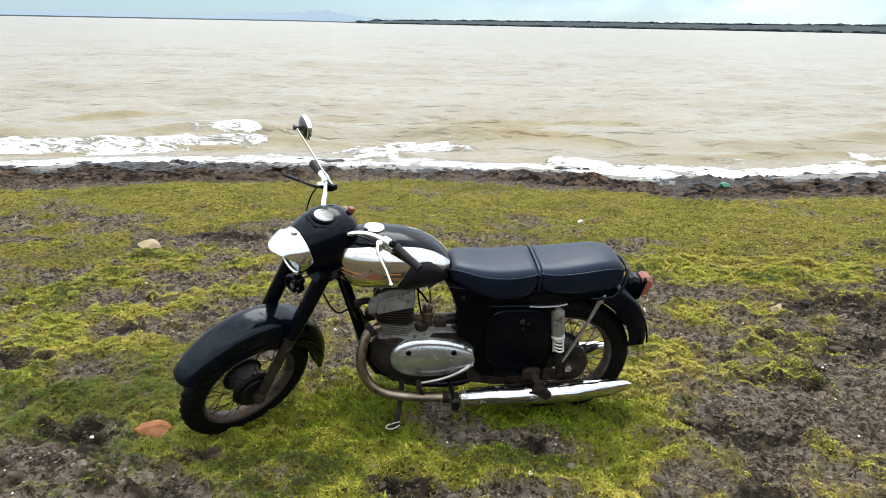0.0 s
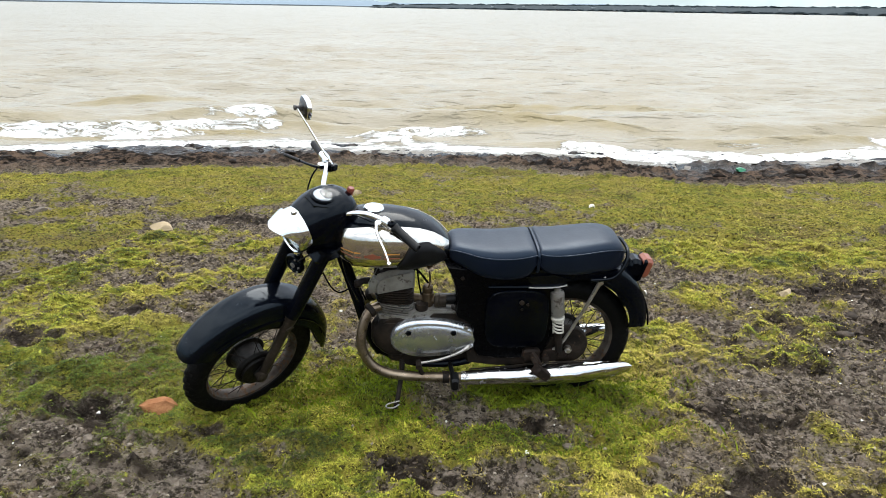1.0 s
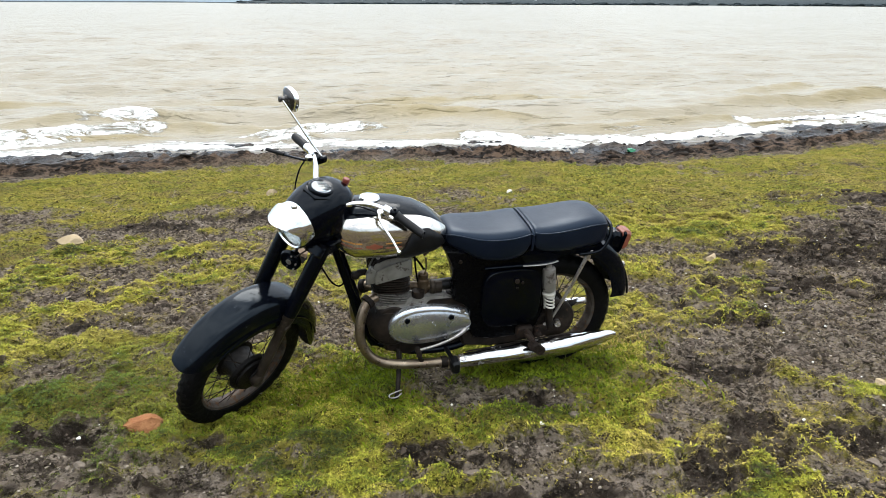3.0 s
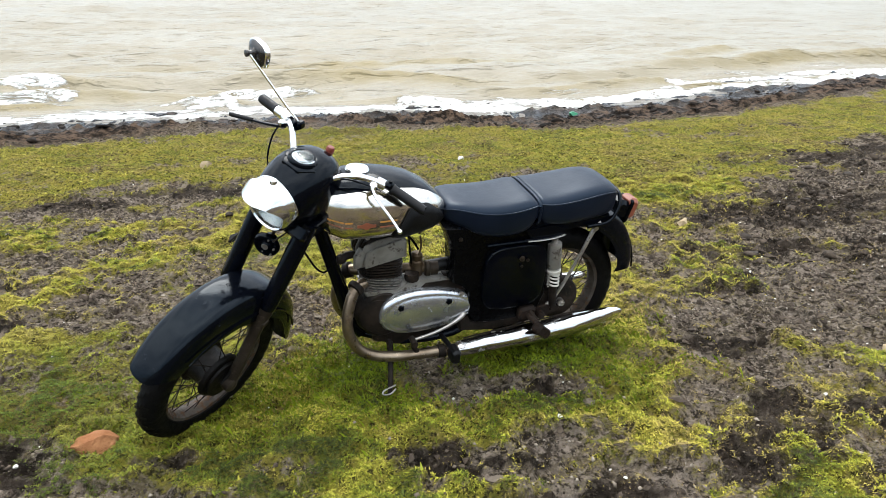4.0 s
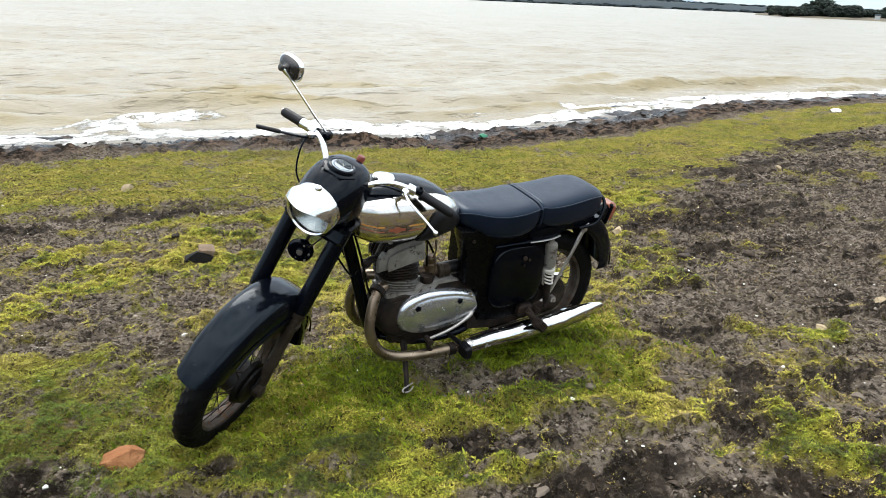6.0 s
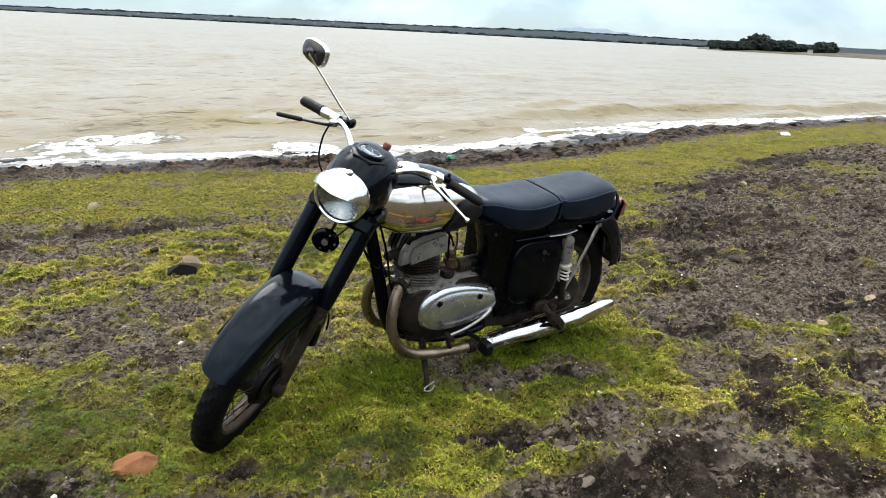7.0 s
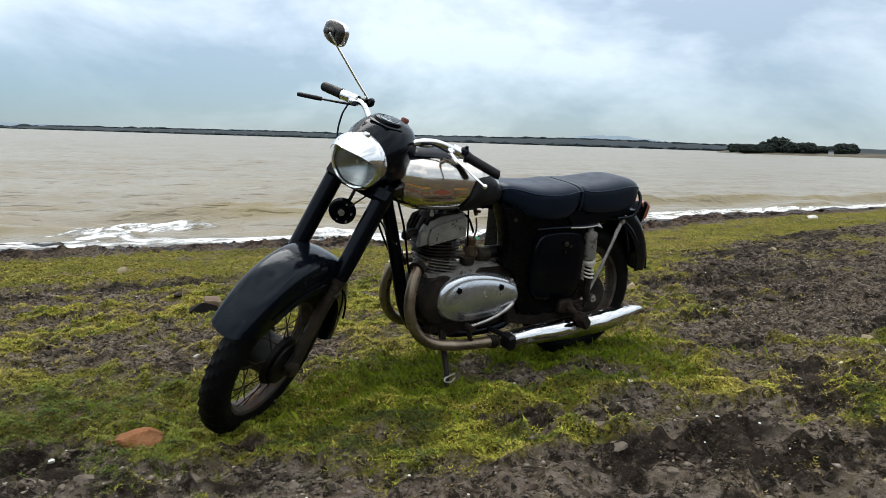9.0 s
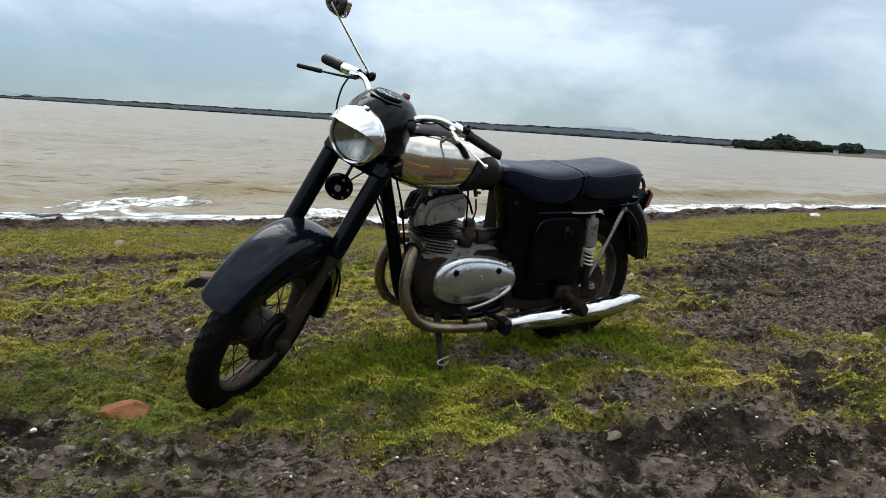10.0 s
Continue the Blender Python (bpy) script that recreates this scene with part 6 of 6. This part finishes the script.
def leaves(name, n, xs, ys, bias, length, seed, label):
    r = np.random.default_rng(seed)
    x = r.uniform(*xs, n)
    y = ys[0] + (ys[1] - ys[0]) * r.random(n) ** bias
    clump = field(x, y, 0.075, 12, 2)
    c = cover(x, y) + 1.0 * (clump - 0.5) + 0.7 * (field(x, y, 0.16, 19, 3, 0.6) - 0.5) + 0.9 * (field(x, y, 0.028, 27, 2) - 0.5)
    ok = r.random(n) < np.clip((c - 0.28) / 0.66, 0.06, 1) * (y < grass_edge(x) + 0.6)
    x, y, c, clump = x[ok], y[ok], c[ok], clump[ok]
    m = len(x)
    far = np.clip(np.hypot(x, y) / 2.6, 1.0, 3.4)
    ln = length * np.exp(r.normal(0, 0.35, m)) * far ** 0.42 * (0.6 + 0.7 * np.clip(c, 0, 1))
    wd = ln * r.uniform(0.22, 0.50, m)
    az, el = r.uniform(0, 6.283, m), np.radians(r.uniform(0, 46, m))
    d = np.stack([np.cos(az) * np.cos(el), np.sin(az) * np.cos(el), np.sin(el)], 1)
    s = np.stack([-np.sin(az), np.cos(az), r.uniform(-0.5, 0.5, m)], 1)
    p = np.stack([x, y, ground_z(x, y) - 0.002 + r.uniform(0, 0.008, m)], 1)
    V = np.stack([p - s * wd[:, None] * 0.5, p + s * wd[:, None] * 0.5, p + d * ln[:, None]], 1).reshape(-1, 3)
    F = np.arange(3 * m).reshape(-1, 3)
    ob = new(name, fast_mesh(name, V, F, GRASS, False))
    at = ob.data.attributes.new("lush", "FLOAT", "POINT")
    green = np.zeros(m)
    for px, py, rx, ry, w in GREEN:
        green = np.maximum(green, w * np.exp(-((x - px) / rx) ** 2 - ((y - py) / ry) ** 2))
    at.data.foreach_set("value", np.repeat(np.clip((c - 0.40) / 0.5, 0, 1) + green, 3).astype(np.float32))
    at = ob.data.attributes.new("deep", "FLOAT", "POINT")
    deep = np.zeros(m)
    for px, py, rx, ry in DEEP_AND_SHADE:
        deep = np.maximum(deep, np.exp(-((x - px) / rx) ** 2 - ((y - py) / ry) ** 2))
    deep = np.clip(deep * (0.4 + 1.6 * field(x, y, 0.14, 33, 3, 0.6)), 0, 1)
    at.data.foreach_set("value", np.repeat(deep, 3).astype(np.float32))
    return tagged(ob, label, "grass", kind="stuff")


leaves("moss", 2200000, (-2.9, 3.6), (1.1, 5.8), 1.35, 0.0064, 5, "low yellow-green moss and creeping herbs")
leaves("short_grass", 1000000, (-9, 18), (5.0, 13.4), 1.0, 0.0072, 6, "short grass towards the shore")


# taller blades in the shelter of the motorcycle
def tufts(n, seed):
    r = np.random.default_rng(seed)
    x, y = r.normal(0.15, 0.55, n), r.normal(2.52, 0.20, n)
    c = cover(x, y) + 0.6 * (field(x, y, 0.09, 78, 2) - 0.5)
    ok = (r.random(n) < np.clip((c - 0.45) / 0.3, 0, 1)) & (np.abs(x) < 1.5)
    x, y = x[ok], y[ok]
    m = len(x)
    ln = 0.018 * np.exp(r.normal(0, 0.35, m))
    az, tilt = r.uniform(0, 6.283, m), np.radians(r.uniform(5, 40, m))
    d = np.stack([np.cos(az) * np.sin(tilt), np.sin(az) * np.sin(tilt), np.cos(tilt)], 1)
    s = np.stack([-np.sin(az), np.cos(az), np.zeros(m)], 1) * 0.0016
    p = np.stack([x, y, ground_z(x, y) - 0.003], 1)
    tip = p + d * ln[:, None] + np.stack([np.cos(az), np.sin(az), -0.4 * np.ones(m)], 1) * (0.3 * ln)[:, None]
    mid = p + d * (0.6 * ln)[:, None]
    V = np.stack([p - s, p + s, mid + s, tip, mid - s], 1).reshape(-1, 3)
    return tagged(new("grass", fast_mesh("grass", V, np.arange(5 * m).reshape(-1, 5), GRASS_DEEP, False)), "taller green grass blades under the motorcycle", "grass", kind="stuff")


GRASS_DEEP = bpy.data.materials.new("deep_green_grass")
GRASS_DEEP.use_nodes = True
_nt = GRASS_DEEP.node_tree
_b = _nt.nodes["Principled BSDF"]
_rnd = _nt.nodes.new("ShaderNodeNewGeometry").outputs["Random Per Island"]
_nt.links.new(mixed(_nt, _rnd, (0.100, 0.150, 0.010), (0.25, 0.30, 0.020)), _b.inputs["Base Color"])
_b.inputs["Roughness"].default_value = 0.5
_b.inputs["Specular IOR Level"].default_value = 0.1
tufts(17000, 9)


# ---- litter ----
def litter(name, label, x, y, size, material, seed):
    ob = rock(label, x, y, *size, material, 20, seed, 0.1, 0.6)
    ob.name = name
    return tagged(ob, label, "litter")


GREEN_PLASTIC = paint("green_plastic", (0.01, 0.16, 0.07), (0.02, 0.22, 0.10), 0.35, 0, 8)
litter("plastic_scrap", "crumpled green plastic scrap near the water", 4.4, 11.35, (0.11, 0.07, 0.06), GREEN_PLASTIC, 70)
litter("plastic_bag", "crumpled white plastic bag on the far grass", 14.3, 12.05, (0.24, 0.14, 0.10), WHITE, 71)
litter("paper_scrap", "small white scrap on the grass", 1.40, 7.42, (0.05, 0.04, 0.03), WHITE, 72)
litter("paper_scrap", "small white scrap on the moss", -0.914, 3.343, (0.022, 0.018, 0.012), WHITE, 73)


# ---- far shore, woods and hills ----
def far_material(name, c1, c2, scale, rough=0.9):
    m, nt, b = nodes_of(name)
    col = mixed(nt, ranged(nt, noise_tex(nt, scale, 6, 0.6), 0.38, 0.62), c1, c2)
    nt.links.new(col, b.inputs["Base Color"])
    b.inputs["Roughness"].default_value = rough
    b.inputs["Specular IOR Level"].default_value = 0.1
    return m


# distance haze is painted into these base colours as a blue-grey tint
FAR_LAND = far_material("haze_tinted_fields", (0.021, 0.030, 0.034), (0.029, 0.038, 0.041), 0.012)
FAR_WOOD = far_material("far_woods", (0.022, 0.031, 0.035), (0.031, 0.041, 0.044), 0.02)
HILLS = far_material("haze_tinted_hills", (0.165, 0.212, 0.252), (0.185, 0.234, 0.274), 0.0012)
LEAF_FAR = far_material("dark_tree_leaves", (0.020, 0.027, 0.023), (0.036, 0.046, 0.037), 0.3)
BARK = far_material("tree_bark", (0.05, 0.04, 0.03), (0.08, 0.065, 0.05), 1.0)


FAR_TURN = -1.25


def polar(az, dist):
    return math.sin(radians(az + FAR_TURN)) * dist, math.cos(radians(az + FAR_TURN)) * dist


def land_strip(name, az0, az1, dist, depth, rise, material, label, category, seed, steps=240, rows=14, rough=0.12):
    grid = []
    for j in range(rows):
        t = j / (rows - 1)
        row = []
        for i in range(steps + 1):
            az = az0 + (az1 - az0) * i / steps
            d = dist(az) + depth * t
            x, y = polar(az, d)
            n = noise.fractal(Vector((az * 0.9 + seed, t * 3, seed)), 0.8, 2.0, 5)
            row.append((x, y, WATER - 0.3 + rise(az) * (t ** 0.6) * (1 + rough * 2.0 * n) + (0.5 if j else 0)))
        grid.append(row)
    v, f = sheet(grid)
    ob = new(name, fast_mesh(name, v, np.array(f), material, True))
    return tagged(ob, label, category, kind="structure")


main_d = lambda az: np.interp(az, [-60, -12, -9, 0, 30, 46, 60, 110], [2600, 2500, 1350, 1250, 1150, 1000, 900, 800])
main_h = lambda az: np.interp(az, [-60, -14, -10, -6, 10, 20, 30, 36, 44, 50, 60, 110], [4, 4, 2, 8, 12, 12, 14, 16, 12, 10, 10, 11])
land_strip("far_shore", -60, 110, main_d, 320, main_h, FAR_LAND, "low far shore with fields and hedges, haze painted into its colour", "shore", 3, 420, 14, 0.05)
land_strip("far_point", 46.5, 110, lambda az: np.interp(az, [46.5, 49, 60, 110], [520, 470, 430, 380]), 70, lambda az: np.interp(az, [46.5, 48, 60, 110], [0.5, 2.2, 2.4, 2.6]), far_material("point_earth", (0.07, 0.06, 0.045), (0.12, 0.105, 0.075), 0.06), "low earthen point running into the lake", "shore", 9, 160, 8)
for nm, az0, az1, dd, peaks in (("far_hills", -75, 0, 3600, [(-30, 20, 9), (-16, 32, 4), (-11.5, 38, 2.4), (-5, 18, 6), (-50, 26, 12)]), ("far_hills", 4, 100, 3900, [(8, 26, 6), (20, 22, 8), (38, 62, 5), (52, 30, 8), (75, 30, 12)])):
    land_strip(nm, az0, az1, lambda az, q=dd: q, 500, lambda az, p=peaks: 6 + sum(h * math.exp(-((az - a) / w) ** 2) for a, h, w in p), HILLS, "hills beyond the lake, painted pale blue for haze", "hills", 21, 260, 8, 0.1)


def tree_lumps(name, n, az_of, dist_of, size, material, label, seed, tall=0.8):
    """Far woods and hedges: many uneven clumps in one mesh."""
    r = np.random.default_rng(seed)
    az = az_of(r, n)
    dist = dist_of(az) + 320 * np.where(r.random(n) < 0.35, r.uniform(0.0, 0.05, n), r.uniform(0.70, 1.0, n))
    x, y = np.sin(np.radians(az + FAR_TURN)) * dist, np.cos(np.radians(az + FAR_TURN)) * dist
    s = np.exp(r.normal(math.log(size), 0.35, n))
    t = np.clip((dist - dist_of(az)) / 320, 0, 1)
    z = WATER + arr([float(main_h(a)) for a in az]) * t ** 0.6
    v = ICO_V[None] * (1 + r.normal(0, 0.25, (n, len(ICO_V), 1))) * np.stack([s * r.uniform(1, 2.2, n), s * r.uniform(1, 2.2, n), s * tall], 1)[:, None, :]
    V = (v + np.stack([x, y, z + s * tall * 0.4], 1)[:, None, :]).reshape(-1, 3)
    F = (ICO_F[None] + (np.arange(n) * len(ICO_V))[:, None, None]).reshape(-1, 3)
    return tagged(new(name, fast_mesh(name, V, F, material, True)), label, "woods", kind="stuff")


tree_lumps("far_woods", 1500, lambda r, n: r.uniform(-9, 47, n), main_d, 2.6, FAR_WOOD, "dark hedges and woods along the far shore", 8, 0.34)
FAR_WHITE = far_material("far_white_walls", (0.30, 0.31, 0.31), (0.38, 0.39, 0.39), 0.1)


def hut(az, dist, w, h, z):
    x, y = polar(az, dist)
    ob = new("far_house")
    ob.location, ob.rotation_euler = (x, y, z), (0, 0, radians(-az))
    part("wall", block((0, 0, h / 2), (w, w * 0.7, h), 0.05), FAR_WHITE, ob)
    part("roof", loft([[(-w * 0.56, -w * 0.42, h), (w * 0.56, -w * 0.42, h), (w * 0.56, w * 0.42, h), (-w * 0.56, w * 0.42, h)], [(-w * 0.5, -0.1, h * 1.35), (w * 0.5, -0.1, h * 1.35), (w * 0.5, 0.1, h * 1.35), (-w * 0.5, 0.1, h * 1.35)]]), FAR_LAND, ob)
    return tagged(ob, "small white house on the far shore", "house", group="far houses")


rg = np.random.default_rng(44)
for az, t in ((0.5, 0.3), (3.0, 0.4), (5.5, 0.35), (8.5, 0.3), (14.5, 0.4), (16.0, 0.3), (17.5, 0.45), (22.0, 0.3), (27.0, 0.4)):
    hut(az, float(main_d(az)) + 320 * t, rg.uniform(4, 7), 2.2, WATER + float(main_h(az)) * t ** 0.6 - 0.4)
hut(54.3, 440, 2.6, 2.0, WATER + 0.9)


def make_tree(seed, height, width):
    r = np.random.default_rng(seed)
    ob = new("tree")
    limbs = [tube([(0, 0, -0.5), (0.1 * r.normal(), 0.1 * r.normal(), height * 0.25), (0.3 * r.normal(), 0.3 * r.normal(), height * 0.6)], [0.32, 0.24, 0.10], 8, 3)]
    for k in range(5):
        a = r.uniform(0, 6.28)
        z0 = height * r.uniform(0.2, 0.42)
        limbs.append(tube([(0, 0, z0), (width * 0.2 * math.cos(a), width * 0.2 * math.sin(a), z0 + height * 0.12), (width * 0.38 * math.cos(a), width * 0.38 * math.sin(a), z0 + height * 0.26)], [0.14, 0.1, 0.04], 6, 2))
    part("trunk", join(*limbs), BARK, ob)
    m = 720
    d = r.normal(size=(m, 3))
    d /= np.linalg.norm(d, axis=1)[:, None]
    lob = 1 + 0.38 * arr([noise.noise(Vector(p * 1.6) + Vector((seed, 0, 0))) for p in d])
    rad = (r.random(m) ** 0.4) * lob
    c = d * rad[:, None] * (width * 0.5, width * 0.5, height * 0.50) + (0, 0, height * 0.50)
    s = r.uniform(0.32, 0.74, m)
    v = ICO_V[None] * (1 + r.normal(0, 0.35, (m, len(ICO_V), 1))) * s[:, None, None] * (1.2, 1.2, 0.8)
    V = (v + c[:, None, :]).reshape(-1, 3)
    F = (ICO_F[None] + (np.arange(m) * len(ICO_V))[:, None, None]).reshape(-1, 3)
    crown_ob = new("crown", fast_mesh("crown", V, F, LEAF_FAR, False))
    crown_ob.parent = ob
    return tagged(ob, "broad dark green tree on the far point", "tree", group="trees on the point")


kinds = [make_tree(1, 10.0, 10.0), make_tree(2, 7.2, 10.0), make_tree(3, 5.0, 9.0)]
spots = [(49.9, 1, 1.0), (50.5, 0, 1.1), (51.0, 0, 1.0), (51.6, 1, 1.0), (52.2, 1, 0.95), (52.8, 1, 0.95), (53.4, 2, 1.1), (54.0, 2, 0.9), (54.6, 2, 1.1), (55.0, 1, 0.95), (55.5, 1, 1.0), (47.7, 2, 0.3), (48.1, 2, 0.4), (48.5, 2, 0.32), (49.0, 2, 0.4), (49.4, 2, 0.5), (50.2, 2, 1.1), (50.8, 1, 1.0), (51.3, 1, 1.05), (51.9, 2, 1.2), (52.5, 2, 1.2), (53.1, 2, 1.15), (53.7, 2, 0.95), (54.3, 2, 0.8), (54.8, 2, 1.2), (55.25, 2, 1.2)]
used = set()
for az, k, s in spots:
    x, y = polar(az, 478 + rg.uniform(0, 18))
    m = Matrix.Translation((x, y, WATER + 1.0)) @ Matrix.Rotation(rg.uniform(0, 6), 4, "Z")
    if k not in used:
        used.add(k)
        kinds[k].matrix_basis = m
    else:
        copy_thing(kinds[k], m)
